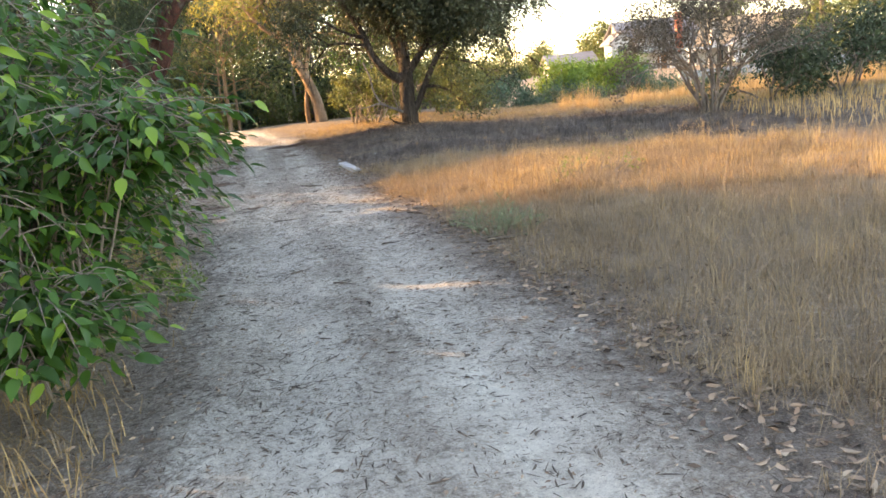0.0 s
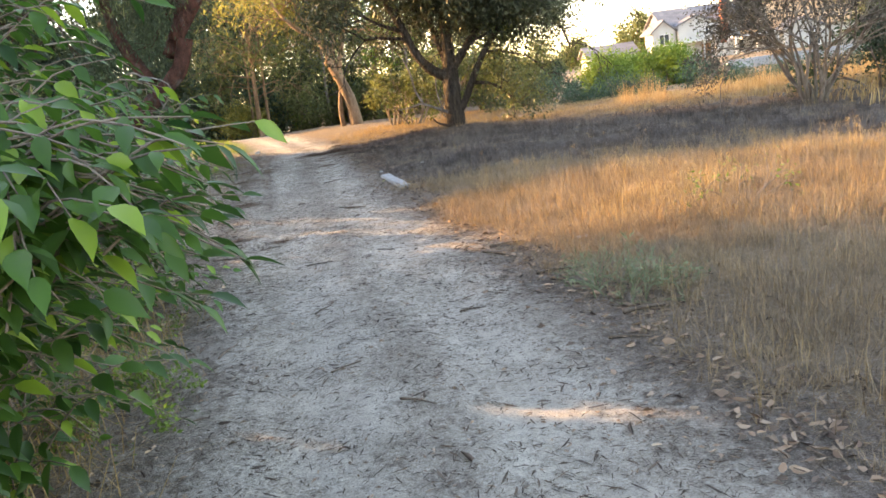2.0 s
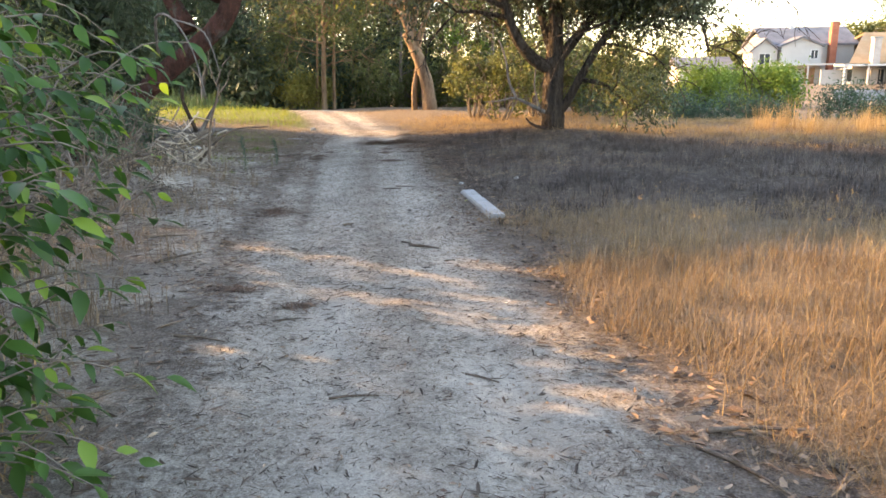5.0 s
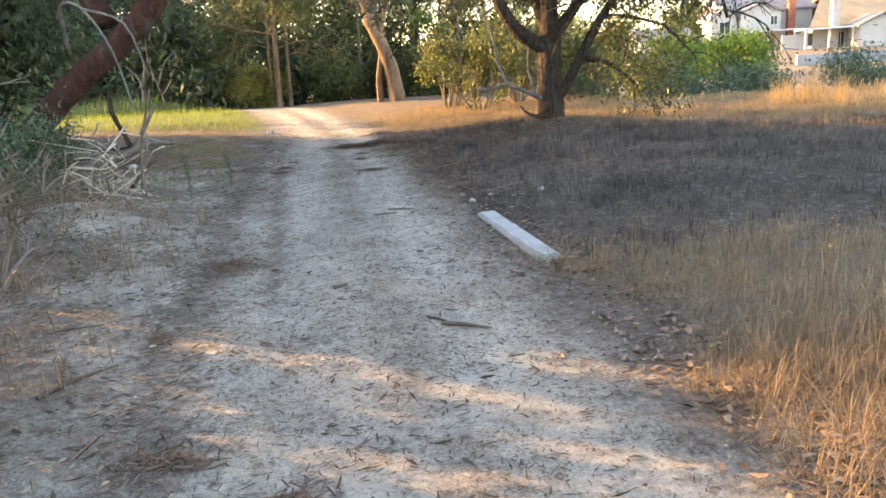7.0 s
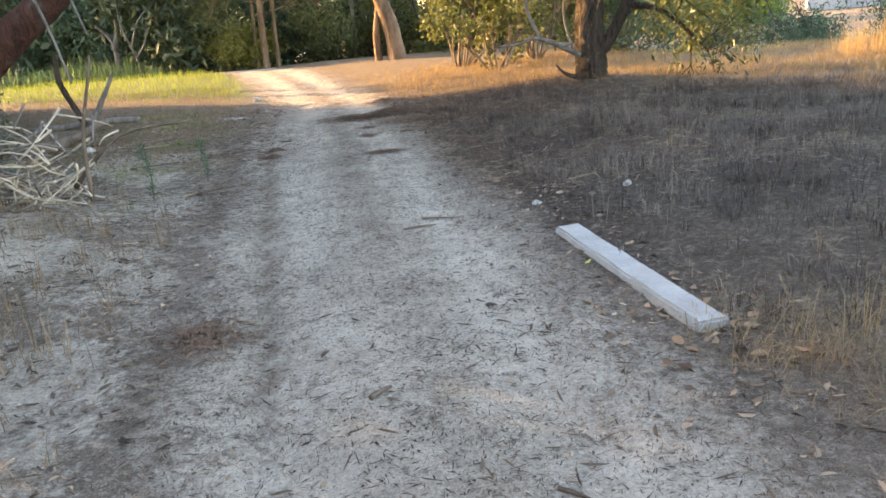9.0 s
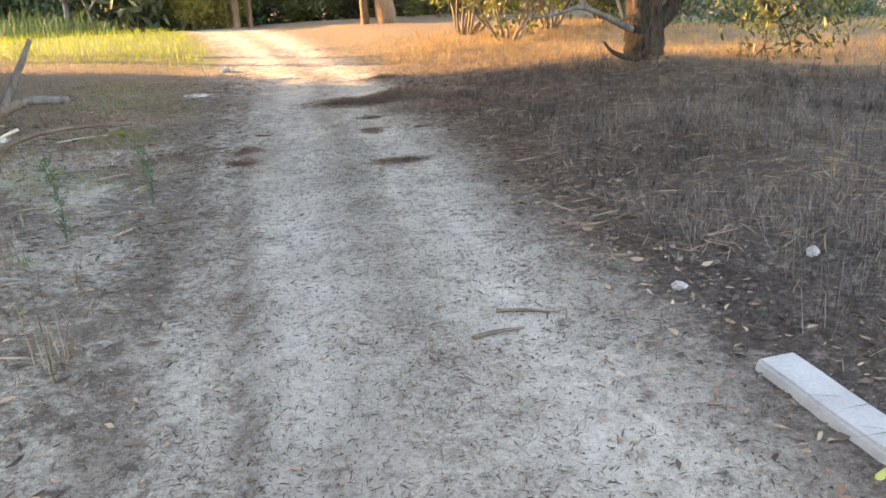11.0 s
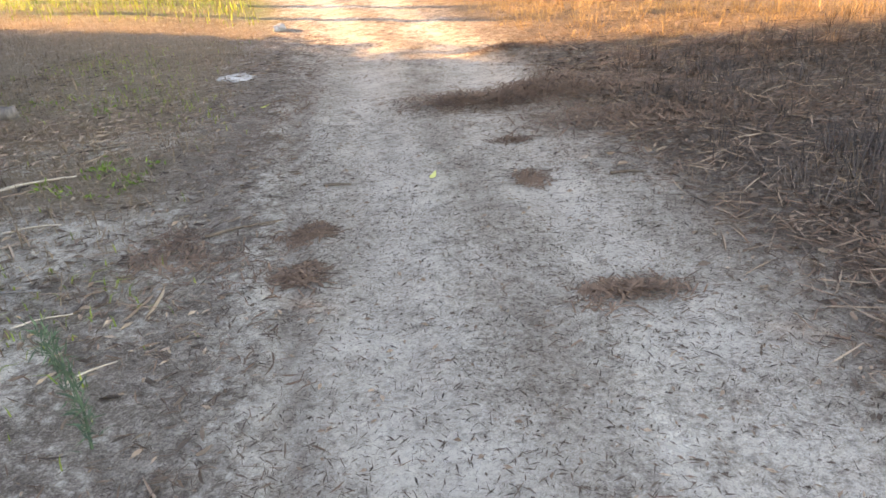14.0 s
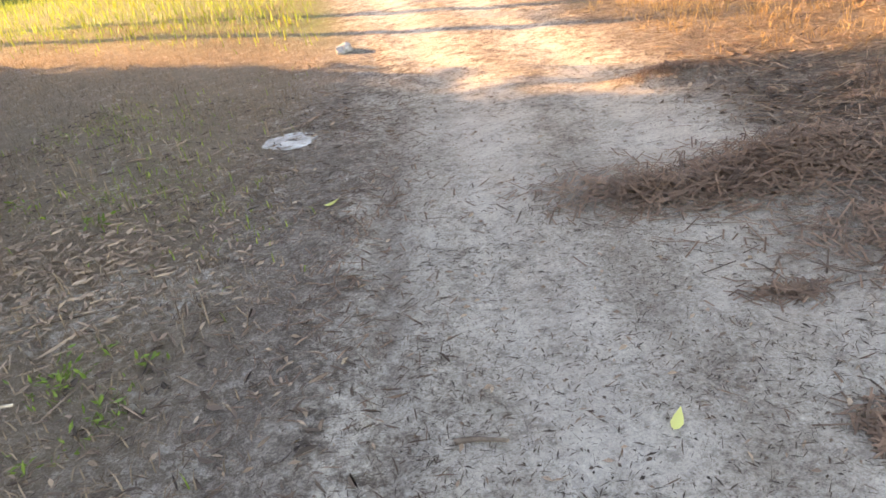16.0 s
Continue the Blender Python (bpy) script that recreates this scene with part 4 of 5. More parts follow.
# ---- the pale gum behind it ----
def pale_gum():
    z = gz(-5.1, 32.5)
    ob = thing("gum_tree", -4.75, 32.5, z, "pale smooth-barked gum tree with twisting upright limbs", "tree")
    tips = []
    limb_part(ob, "trunk", [(0.12, 0, -0.3), (0.08, 0, 0.3), (0.0, 0, 0.9), (-0.28, 0, 1.8), (-0.68, 0, 2.7)], 0.29, 0.19, BARK_PALE, sides=12)
    limb_part(ob, "stem", [(-0.45, 0.1, -0.3), (-0.48, 0.05, 0.6), (-0.35, 0, 1.4), (-0.22, 0, 2.2)], 0.12, 0.08, BARK_PALE, "slim second stem")
    for pts in ([(-0.55, 0, 2.6), (-1.0, 0, 3.6), (-1.6, 0.2, 4.8), (-2.2, 0.2, 6.6)], [(-0.58, 0, 2.6), (-0.75, 0.2, 3.8), (-0.9, 0.3, 5.4), (-0.8, 0.3, 7.6)],
                [(-0.35, 0, 2.1), (0.0, -0.1, 3.2), (0.35, -0.1, 4.3), (1.0, -0.1, 6.0)], [(-0.5, 0.1, 2.6), (-0.3, 0.3, 3.9), (0.0, 0.4, 5.2), (0.1, 0.5, 7.0)],
                [(-1.0, 0, 3.6), (-1.8, -0.1, 4.1), (-2.6, -0.2, 5.2)]):
        limb_part(ob, "limb", pts, 0.13, 0.05, BARK_PALE, "", tips, 6, 1.3, 3, 0.1)
    tips = [p for p in tips if p.z > 4.7]
    put("crown", leaves_mesh("crown", cloud(tips, max(1, int(17000 / len(tips))), (0.35, 0.35, 0.4)), 0.18, 0.30, 0.5), LEAF_GOLD, ob)


pale_gum()


# ---- the leaning red-barked tree ----
def leaning_tree():
    ob = thing("pepper_tree", -9.0, 18.0, gz(-9.0, 18.0), "leaning old tree with reddish bark and trailing foliage", "tree")
    tips = []
    limb_part(ob, "trunk", [(-0.4, 0, -0.3), (0.25, 0, 0.3), (1.2, 0, 1.1), (1.75, 0, 1.55), (2.3, 0, 1.92), (2.85, 0, 2.4), (3.1, 0, 3.0)], 0.19, 0.16, BARK_RED, sides=12)
    limb_part(ob, "limb", [(2.9, 0, 3.0), (3.5, 0, 3.75), (4.0, 0, 4.3), (4.2, 0.1, 5.2)], 0.17, 0.09, BARK_RED, "", tips, 6, 1.2, 3, 0.0)
    limb_part(ob, "limb", [(3.5, 0, 3.75), (4.4, 0, 3.95), (5.3, 0, 3.8), (6.0, 0.1, 3.85)], 0.06, 0.03, BARK_DARK, "long thin side branch")
    limb_part(ob, "limb", [(3.45, 0, 3.7), (2.9, -0.1, 4.05), (2.5, -0.1, 4.0)], 0.05, 0.02, BARK_DARK, "thin side branch")
    limb_part(ob, "limb", [(2.2, 0, 2.2), (1.6, 0.3, 3.2), (1.2, 0.6, 4.6), (0.8, 0.6, 6.0)], 0.16, 0.07, BARK_RED, "", tips, 7, 1.3, 3, 0.2)
    limb_part(ob, "limb", [(2.7, 0, 2.7), (2.9, 0.7, 3.8), (2.6, 1.4, 5.2), (2.4, 1.8, 6.2)], 0.14, 0.06, BARK_RED, "", tips, 7, 1.3, 3, 0.2)
    limb_part(ob, "dead_branch", [(1.75, -0.25, 1.8), (2.1, -0.9, 2.35), (2.45, -1.05, 2.3), (2.75, -1.1, 1.8), (2.9, -1.1, 1.1)], 0.028, 0.01, DEADWOOD, "bare bleached arching branch")
    limb_part(ob, "dead_branch", [(2.45, -1.05, 2.3), (2.95, -1.1, 2.1), (3.15, -1.1, 1.5)], 0.02, 0.008, DEADWOOD, "bare bleached twig")
    tips = [p for p in tips if p.z > 4.0 + 0.35 * max(0, p.x - 2)]
    trail = [Vector((rng.uniform(0.4, 3.2), rng.uniform(0.3, 1.6), rng.uniform(2.5, 4.8))) for _ in range(110)] + [Vector((rng.uniform(1.8, 3.2), rng.uniform(-0.6, -0.1), rng.uniform(3.1, 4.6))) for _ in range(40)]
    c = cloud(trail, 70, (0.16, 0.16, 0.32))
    c = c[shades(c + np.array((-9.0, 18.0, gz(-9.0, 18.0))))]
    put("trailing_foliage", leaves_mesh("trailing_foliage", c, 0.12, 0.16, 0.9), LEAF_DARK, ob, "dark fine foliage trailing from the limbs")
    c = cloud(tips, max(1, int(24000 / len(tips))), (0.35, 0.35, 0.5))
    c = c[shades(c + np.array((-9.0, 18.0, gz(-9.0, 18.0))))]
    put("crown", leaves_mesh("crown", c, 0.13, 0.2, 0.6), LEAF_OLIVE, ob)


leaning_tree()

# unseen trees added towards the sun, sized and placed to shade the track and field
tree("shade_tree", -15.5, 22.7, gz(-15.5, 22.7), 9.0, 3.7, 0.28, BARK_GREY, LEAF_DARK, "dense dark-leaved tree shading the track", 12, 46000, 0.25, 0.4, 0.10, puff=0.45, depth=3)
tree("shade_tree", -14.2, 17.6, gz(-14.2, 17.6), 7.5, 2.1, 0.22, BARK_GREY, LEAF_DARK, "dense dark-leaved tree shading the field", 12, 22000, 0.22, 0.4, 0.08, puff=0.4, depth=3)
tree("shade_tree", -14.4, 23.7, gz(-14.4, 23.7), 4.4, 1.7, 0.16, BARK_GREY, LEAF_DARK, "dense low tree shading the track", 11, 13000, 0.22, 0.4, 0.06, puff=0.38, depth=3)
tree("shade_tree", -13.6, 21.0, gz(-13.6, 21.0), 6.0, 1.7, 0.18, BARK_GREY, LEAF_DARK, "dense low tree shading the track", 12, 18000, 0.22, 0.4, 0.06, puff=0.4, depth=3)
tree("shade_tree", -12.4, 19.6, gz(-12.4, 19.6), 7.0, 1.9, 0.22, BARK_GREY, LEAF_DARK, "narrow dense tree shading the track", 11, 16000, 0.22, 0.4, 0.10, puff=0.38, depth=3)
tree("shade_tree", -17.0, 27.1, gz(-17, 27.1), 5.0, 2.1, 0.2, BARK_GREY, LEAF_DARK, "smaller dense tree shading the bank", 9, 13000, 0.26, 0.4, 0.12, puff=0.4, depth=3)
for x, y, h in ((-6.2, 4.7, 1.9), (-6.0, 3.3, 1.8), (-5.4, 2.0, 1.7), (-5.0, 0.8, 1.6)):
    tree("shade_tree", x, y, gz(x, y), h, h * 0.55, 0.05, BARK_GREY, LEAF_BUSH, "low leafy green growth added to shade the left bank", 9, 3200, 0.13, 0.5, 0.02, puff=0.2, depth=2)
tree("shade_tree", -8.0, 5.8, gz(-8, 5.8), 4.8, 2.2, 0.16, BARK_GREY, LEAF_BUSH, "green tree added out of view to shade the near track", 11, 24000, 0.17, 0.5, 0.06, puff=0.35, depth=3)
tree("shade_tree", -9.5, 9.5, gz(-9.5, 9.5), 5.6, 2.9, 0.2, BARK_GREY, LEAF_BUSH, "leafy green tree added out of view to shade the field", 12, 24000, 0.18, 0.5, 0.08, puff=0.4, depth=3)

# two slim trees added at the left to throw trunk shadows over the far track
for x, y in ((-16.2, 29.7), (-18.6, 31.6)):
    tree("sapling", x, y, gz(x, y), 8.0, 1.6, 0.13, BARK_GREY, LEAF_OLIVE, "slender tree with bare dark trunk and sparse leaves", 6, 900, 0.22, 0.35, 0.5, group="saplings in the wood", fork=0.8)

# ---- the thicket behind ----
def dark_tree(x, y, h, c, leaf, label, n=15000, size=0.28, bark=BARK_GREY, **k):
    return tree("thicket_tree", x, y, gz(x, y), h, c, 0.22, bark, leaf, label, 8, n, size, 0.35, 0.12, group="thicket trees", puff=0.55, **k)


for i, (x, y, h, c) in enumerate(((-13.5, 43, 11, 5.5), (-19, 46, 13, 6.5), (-25, 47, 13, 6.5), (-31, 50, 14, 7), (-38, 52, 14, 7), (-46, 56, 15, 8), (-17, 52, 14, 7))):
    dark_tree(x, y, h, c, LEAF_TEAL if i % 2 else LEAF_DARK, "tall dark blue-green tree in a dense thicket", 19000, 0.40)
for x, y, h, c in ((-9.5, 49, 10, 4.0), (-5.0, 46, 9, 3.4), (-1.6, 51, 10, 3.6), (-6.5, 60, 12, 4.5)):
    dark_tree(x, y, h, c, LEAF_OLIVE, "olive-green tree with thin trunks and open crown", 6000, 0.22, droop=0.12, clump=0.3)
for x, y, h, c in ((-55, 75, 16, 9), (-22, 80, 17, 8)):
    dark_tree(x, y, h, c, LEAF_OLIVE, "far hazy olive-green tree", 7000, 0.5)


for x, y, h in ((-12.5, 41.0, 3.6), (-15.5, 42.0, 4.4), (-18.5, 42.5, 4.8), (-21.5, 43.5, 4.6), (-25, 44.5, 5.0), (-29, 46, 5.2), (-33, 48, 5.4), (-38, 50, 5.6), (-44, 53, 6.0)):
    tree("thicket_tree", x, y, gz(x, y), h, h * 0.62, 0.09, BARK_GREY, LEAF_TEAL, "dark low tree filling the thicket's edge", 9, 9000, 0.28, 0.26, 0.03, group="thicket trees", puff=0.42)


for x, y, h, c, leaf in ((-7.2, 41, 8.5, 2.2, LEAF_OLIVE), (-6.1, 44, 9, 2.4, LEAF_GOLD), (-3.8, 43.5, 8, 2.2, LEAF_OLIVE), (-2.7, 40.5, 7, 2.0, LEAF_LIME), (-1.2, 45, 8.5, 2.3, LEAF_OLIVE), (0.4, 41.5, 6.5, 2.0, LEAF_GOLD), (-8.3, 46, 9, 2.4, LEAF_GOLD), (-0.4, 48, 8, 2.4, LEAF_OLIVE), (-11.6, 42.5, 8, 2.2, LEAF_TEAL)):
    tree("sapling", x, y, gz(x, y), h, c, 0.10, BARK_GREY, leaf, "slender tree with bare dark trunk and sparse leaves", 8, 5200, 0.19, 0.42, 0.2, lean=(rng.normal(0, 0.7), 0), group="saplings in the wood", droop=0.12, puff=0.27, fork=0.8, clump=0.22)


def slim_stand():
    for x, y, r, h in ((-9.6, 36.2, 0.12, 9), (-9.25, 36.5, 0.08, 8), (-10.0, 36.6, 0.07, 7.5), (-9.75, 36.9, 0.06, 7)):
        tree("slim_gum", x, y, gz(x, y), h, 3.0, r, BARK_PALE, LEAF_OLIVE, "slim pale gum trunk with yellow-green leaves", 6, 2600, 0.2, 0.3, 0.42, lean=(0.2, 0), group="slim gums", droop=0.15, puff=0.4)


slim_stand()


def shrub(name, x, y, h, w, leaf, label, stems=9, n=5000, size=0.12, slim=0.4, bark=BARK_GREY, puff=0.2, hang=0.1, group="", lift=0.5, depth=2, category="shrub", clump=1.0):
    ob = thing(name, x, y, gz(x, y) - 0.03, label, category, group)
    tips = []
    for i in range(stems):
        a = 6.283 * i / stems + rng.random()
        t = Tubes()
        twigs(t, tips, (0.12 * math.cos(a), 0.12 * math.sin(a), -0.1), (w / h * math.cos(a) * rng.uniform(0.2, 1.0), w / h * math.sin(a) * rng.uniform(0.2, 1.0), rng.uniform(0.7, 1.0)), h * lift, 0.018 + 0.008 * h if h > 1 else 0.003 + 0.010 * h, depth, 0.45, 0.03)
        put("stem", t.mesh("stem"), bark, ob)
    tips = [p for p in tips if rng.random() < clump] or tips
    c = cloud(tips, max(1, n // len(tips)), (puff, puff, puff))
    if x < -4.5 and y < 31:
        c = c[shades(c + np.array((x, y, gz(x, y)))) | (rng.random(len(c)) < 0.008)]
    put("foliage", leaves_mesh("foliage", c, size, slim, hang), leaf, ob)
    return ob


# the bare grey bush in the field, and the dark brush beyond it
shrub("dry_bush", 6.4, 16.8, 3.0, 1.0, LEAF_GREY, "half-bare grey-brown bush with many thin stems", 16, 17000, 0.07, 0.4, BARK_GREY, 0.10, lift=0.42, depth=3)
for x, y, h, w in ((8.6, 18.4, 1.7, 1.7), (10.6, 18.8, 1.9, 1.9), (13.0, 19.5, 1.8, 1.9), (15.5, 20.5, 2.0, 2.0), (19, 22, 2.2, 2.2)):
    shrub("dark_shrub", x, y, h, w, LEAF_DARK, "low dark green shrub in the dry field", 8, 4200, 0.13, group="field shrubs")
# weeds in the gully
for i in range(22):
    x = 2.0 + i * 1.35 + rng.uniform(-0.4, 0.4)
    y = 29.3 + 0.10 * x + rng.uniform(-1, 2.5)
    shrub("gully_weed", x, y, 1.1 + 0.4 * rng.random(), 1.3, LEAF_TEAL, "dense blue-green weeds growing in the gully", 7, 2600, 0.13, 0.3, group="gully weeds")
for x, y, h, w in ((-3.0, 40, 2.4, 2), (0.0, 38, 2.3, 2), (2.5, 37, 1.6, 1.6), (-6.0, 41, 2.2, 1.6), (-2.0, 34.5, 1.7, 1.4), (0.6, 30.5, 1.8, 1.5)):
    shrub("brush", x, y, h, w, LEAF_OLIVE, "tangled olive-green brush under the trees", 11, 4200, 0.15, 0.45, group="brush under the trees", clump=0.4, puff=0.17)
for x, y, h in ((-7.5, 43, 2.6), (-4.6, 42.5, 2.9), (-1.6, 43, 2.7), (1.2, 42, 2.6), (3.8, 43, 2.3), (-3.0, 37.5, 2.0), (-0.9, 36.0, 2.2), (-6.8, 46, 3.2), (-2.6, 47, 3.2), (-9.5, 44, 2.6)):
    x, y, h = x + rng.normal(0, 0.6), y + rng.normal(0, 0.8), h * rng.uniform(0.6, 1.15)
    shrub("brush", x, y, h, h * 0.7, (LEAF_DARK, LEAF_OLIVE, LEAF_GOLD, LEAF_LIME)[int(rng.integers(0, 4))], "tangled undergrowth under the trees", 11, 4600, 0.17, 0.42, group="brush under the trees", puff=0.2, clump=0.4)
for x, y, h, w in ((-2.7, 28.4, 1.9, 1.1), (-1.9, 27.0, 1.8, 1.1), (-0.9, 28.8, 2.3, 1.3)):
    shrub("leafy_shrub", x, y, h, w, LEAF_OLIVE, "sunlit yellow-green shrub with round leaves", 10, 3000, 0.11, 0.6, group="sunlit shrubs", puff=0.14, clump=0.45)
for x, y in ((-10.9, 37.4), (-10.5, 37.0)):
    shrub("brush", x, y, 1.4, 0.7, LEAF_GOLD, "sunlit yellow-green brush at the track's end", 8, 3200, 0.16, 0.4)

# trees of the gardens beyond
tree("fruit_tree", 10.4, 58, gz(10.4, 58), 3.2, 1.2, 0.13, BARK_GREY, LEAF_LIME, "young round-headed fruit tree", 8, 9000, 0.22, 0.45, 0.3, puff=0.5)
tree("fruit_tree", 16.7, 64, gz(16.7, 64), 2.6, 1.6, 0.15, BARK_GREY, LEAF_LIME, "broad bright green fruit tree", 10, 16000, 0.26, 0.5, 0.12, puff=0.6)
tree("fruit_tree", 13.2, 66, gz(13.2, 66), 2.6, 1.3, 0.12, BARK_GREY, LEAF_LIME, "small bright green fruit tree", 8, 7000, 0.26, 0.5, 0.15, puff=0.5)
for x, y, h, c in ((30.5, 130, 8.6, 3.0), (45.5, 118, 9.2, 3.6), (14, 140, 4.2, 4), (22, 150, 4.4, 4), (6, 130, 4.5, 4)):
    tree("garden_tree", x, y, gz(x, y), h, c, 0.3, BARK_GREY, LEAF_OLIVE, "hazy round tree behind the houses", 8, 4500, 0.55, 0.5, 0.2, group="trees behind houses", puff=0.9)


def conifer(x, y, h, r):
    ob = thing("conifer", x, y, gz(x, y), "tall layered conifer beside the gardens", "tree")
    t = Tubes()
    limb(t, [(0, 0, -0.2), (0.05, 0, h * 0.5), (0, 0, h)], 0.28, 0.04)
    put("trunk", t.mesh("trunk"), BARK_GREY, ob)
    c = []
    for i in range(34):
        z = h * (0.12 + 0.86 * i / 34)
        L = r * (1 - i / 36) * rng.uniform(0.6, 1.15)
        a = 2.4 * i
        t = Tubes()
        e = Vector((L * math.cos(a), L * math.sin(a), z + 0.12 * L))
        limb(t, [(0, 0, z), (e.x * 0.5, e.y * 0.5, z + 0.15 * L), e], 0.045, 0.015, 2, 5)
        put("bough", t.mesh("bough"), BARK_GREY, ob)
        for q in range(9):
            c.append(Vector((e.x, e.y, 0)) * (0.25 + 0.75 * q / 8) + Vector((0, 0, z + 0.1 * L)))
    put("needles", leaves_mesh("needles", cloud(c, 46, (0.32, 0.32, 0.16)), 0.3, 0.2), LEAF_OLIVE, ob)


conifer(30.2, 57, 13.0, 3.4)
tree("garden_tree", 36, 60, gz(36, 60), 8.0, 4.5, 0.25, BARK_GREY, LEAF_OLIVE, "olive-green tree on the bank", 9, 9000, 0.35, 0.45, 0.2, puff=0.6)


def palm(x, y, h):
    ob = thing("palm", x, y, gz(x, y), "tall thin palm behind the houses", "palm")
    t = Tubes()
    limb(t, [(0, 0, -0.2), (0.1, 0, h * 0.5), (0, 0, h)], 0.25, 0.16)
    put("trunk", t.mesh("trunk"), BARK_GREY, ob)
    c = []
    for i in range(22):
        a, e = 2.4 * i, 1.2 - 0.09 * i
        for q in range(7):
            s = 0.35 * (q + 1)
            c.append(Vector((math.cos(a) * s * math.cos(e), math.sin(a) * s * math.cos(e), h + s * math.sin(e) - 0.09 * s * s)))
    put("fronds", leaves_mesh("fronds", cloud(c, 9, (0.12, 0.12, 0.12)), 0.6, 0.15, 0.5), LEAF_DARK, ob)


palm(48.2, 118, 10.4)
palm(50.2, 119, 8.6)

# ---- houses ----
def gable_roof(x0, x1, y0, y1, z0, z1, along="x", over=0.4, th=0.18):
    """Two thick pitched slopes over a plan, with the ridge along x or y."""
    bm = bmesh.new()
    x0, x1, y0, y1 = x0 - over, x1 + over, y0 - over, y1 + over
    if along == "x":
        m = (y0 + y1) / 2
        prof = [(y0, z0), (m, z1), (y1, z0), (y1, z0 - th), (m, z1 - th * 1.2), (y0, z0 - th)]
        a = [bm.verts.new((x0, p, q)) for p, q in prof]
        b = [bm.verts.new((x1, p, q)) for p, q in prof]
    else:
        m = (x0 + x1) / 2
        prof = [(x0, z0), (m, z1), (x1, z0), (x1, z0 - th), (m, z1 - th * 1.2), (x0, z0 - th)]
        a = [bm.verts.new((p, y1, q)) for p, q in prof]
        b = [bm.verts.new((p, y0, q)) for p, q in prof]
    for i in range(6):
        j = (i + 1) % 6
        bm.faces.new((a[i], b[i], b[j], a[j]))
    bm.faces.new(a[::-1][:3] + a[::-1][3:])
    bm.faces.new(b)
    bmesh.ops.recalc_face_normals(bm, faces=bm.faces)
    return bm


def gable_box(x0, x1, y0, y1, z0, z1, zr, along="x"):
    """Walls with gable ends up to the ridge."""
    bm = bmesh.new()
    if along == "x":
        m = (y0 + y1) / 2
        prof = [(y0, z0), (y0, z1), (m, zr), (y1, z1), (y1, z0)]
        a = [bm.verts.new((x0, p, q)) for p, q in prof]
        b = [bm.verts.new((x1, p, q)) for p, q in prof]
    else:
        m = (x0 + x1) / 2
        prof = [(x0, z0), (x0, z1), (m, zr), (x1, z1), (x1, z0)]
        a = [bm.verts.new((p, y0, q)) for p, q in prof]
        b = [bm.verts.new((p, y1, q)) for p, q in prof]
    for i in range(5):
        j = (i + 1) % 5
        bm.faces.new((a[i], a[j], b[j], b[i]))
    bm.faces.new(a)
    bm.faces.new(b)
    bmesh.ops.recalc_face_normals(bm, faces=bm.faces)
    return bm


def house_window(ob, x0, x1, y, z0, z1):
    w = put("window", boxes((x0 + 0.06, x1 - 0.06, y - 0.05, y + 0.02, z0 + 0.06, z1 - 0.06)), PANE, ob)
    put("frame", boxes((x0, x0 + 0.08, y - 0.09, y + 0.02, z0, z1), (x1 - 0.08, x1, y - 0.09, y + 0.02, z0, z1), (x0 + 0.08, x1 - 0.08, y - 0.09, y + 0.02, z0, z0 + 0.08), (x0 + 0.08, x1 - 0.08, y - 0.09, y + 0.02, z1 - 0.08, z1), ((x0 + x1) / 2 - 0.03, (x0 + x1) / 2 + 0.03, y - 0.08, y + 0.02, z0 + 0.08, z1 - 0.08)), TRIM, w)


def two_storey():
    ob = thing("house", 0, 0, 0, "white two-storey house with a dark grey roof and red chimney", "house")
    g = -0.6
    put("wall", gable_box(24.2, 33.2, 91.0, 99.0, g, 4.3, 6.0, "x"), STUCCO, ob)
    put("roof", gable_roof(24.2, 33.2, 91.0, 99.0, 4.25, 6.2, "x"), SLATE, ob)
    put("wall", gable_box(25.2, 29.2, 89.0, 91.0, g, 4.0, 4.8, "y"), STUCCO, ob)
    put("roof", gable_roof(25.2, 29.2, 89.0, 91.4, 4.05, 5.0, "y", 0.25), SLATE, ob)
    put("wall", gable_box(22.4, 25.0, 89.6, 93.0, g, 3.6, 4.7, "y"), STUCCO, ob)
    put("roof", gable_roof(22.4, 25.0, 89.6, 94.0, 3.55, 4.9, "y", 0.3), SLATE, ob)
    house_window(ob, 23.1, 24.3, 89.58, 2.0, 3.3)
    house_window(ob, 28.1, 28.9, 88.98, 2.6, 3.6)
    put("porch_roof", boxes((25.0, 30.4, 87.6, 89.0, 2.0, 2.16)), TRIM, ob)
    for x in (25.2, 27.6, 30.2):
        put("post", boxes((x - 0.07, x + 0.07, 87.7, 87.84, g, 2.0)), TRIM, ob)
    put("garage_door", boxes((27.7, 28.7, 88.93, 88.99, g, 1.7)), FENCEWOOD, ob, "brown wooden door")
    c = put("chimney", boxes((30.5, 31.2, 90.3, 90.98, g, 6.4)), REDBRICK, ob, "red brick chimney")
    put("cap", boxes((30.44, 31.26, 90.24, 91.04, 6.4, 6.5)), CONCRETE, c)
    put("vent", boxes((27.6, 28.0, 94.5, 94.9, 5.6, 6.4)), TRIM, ob)


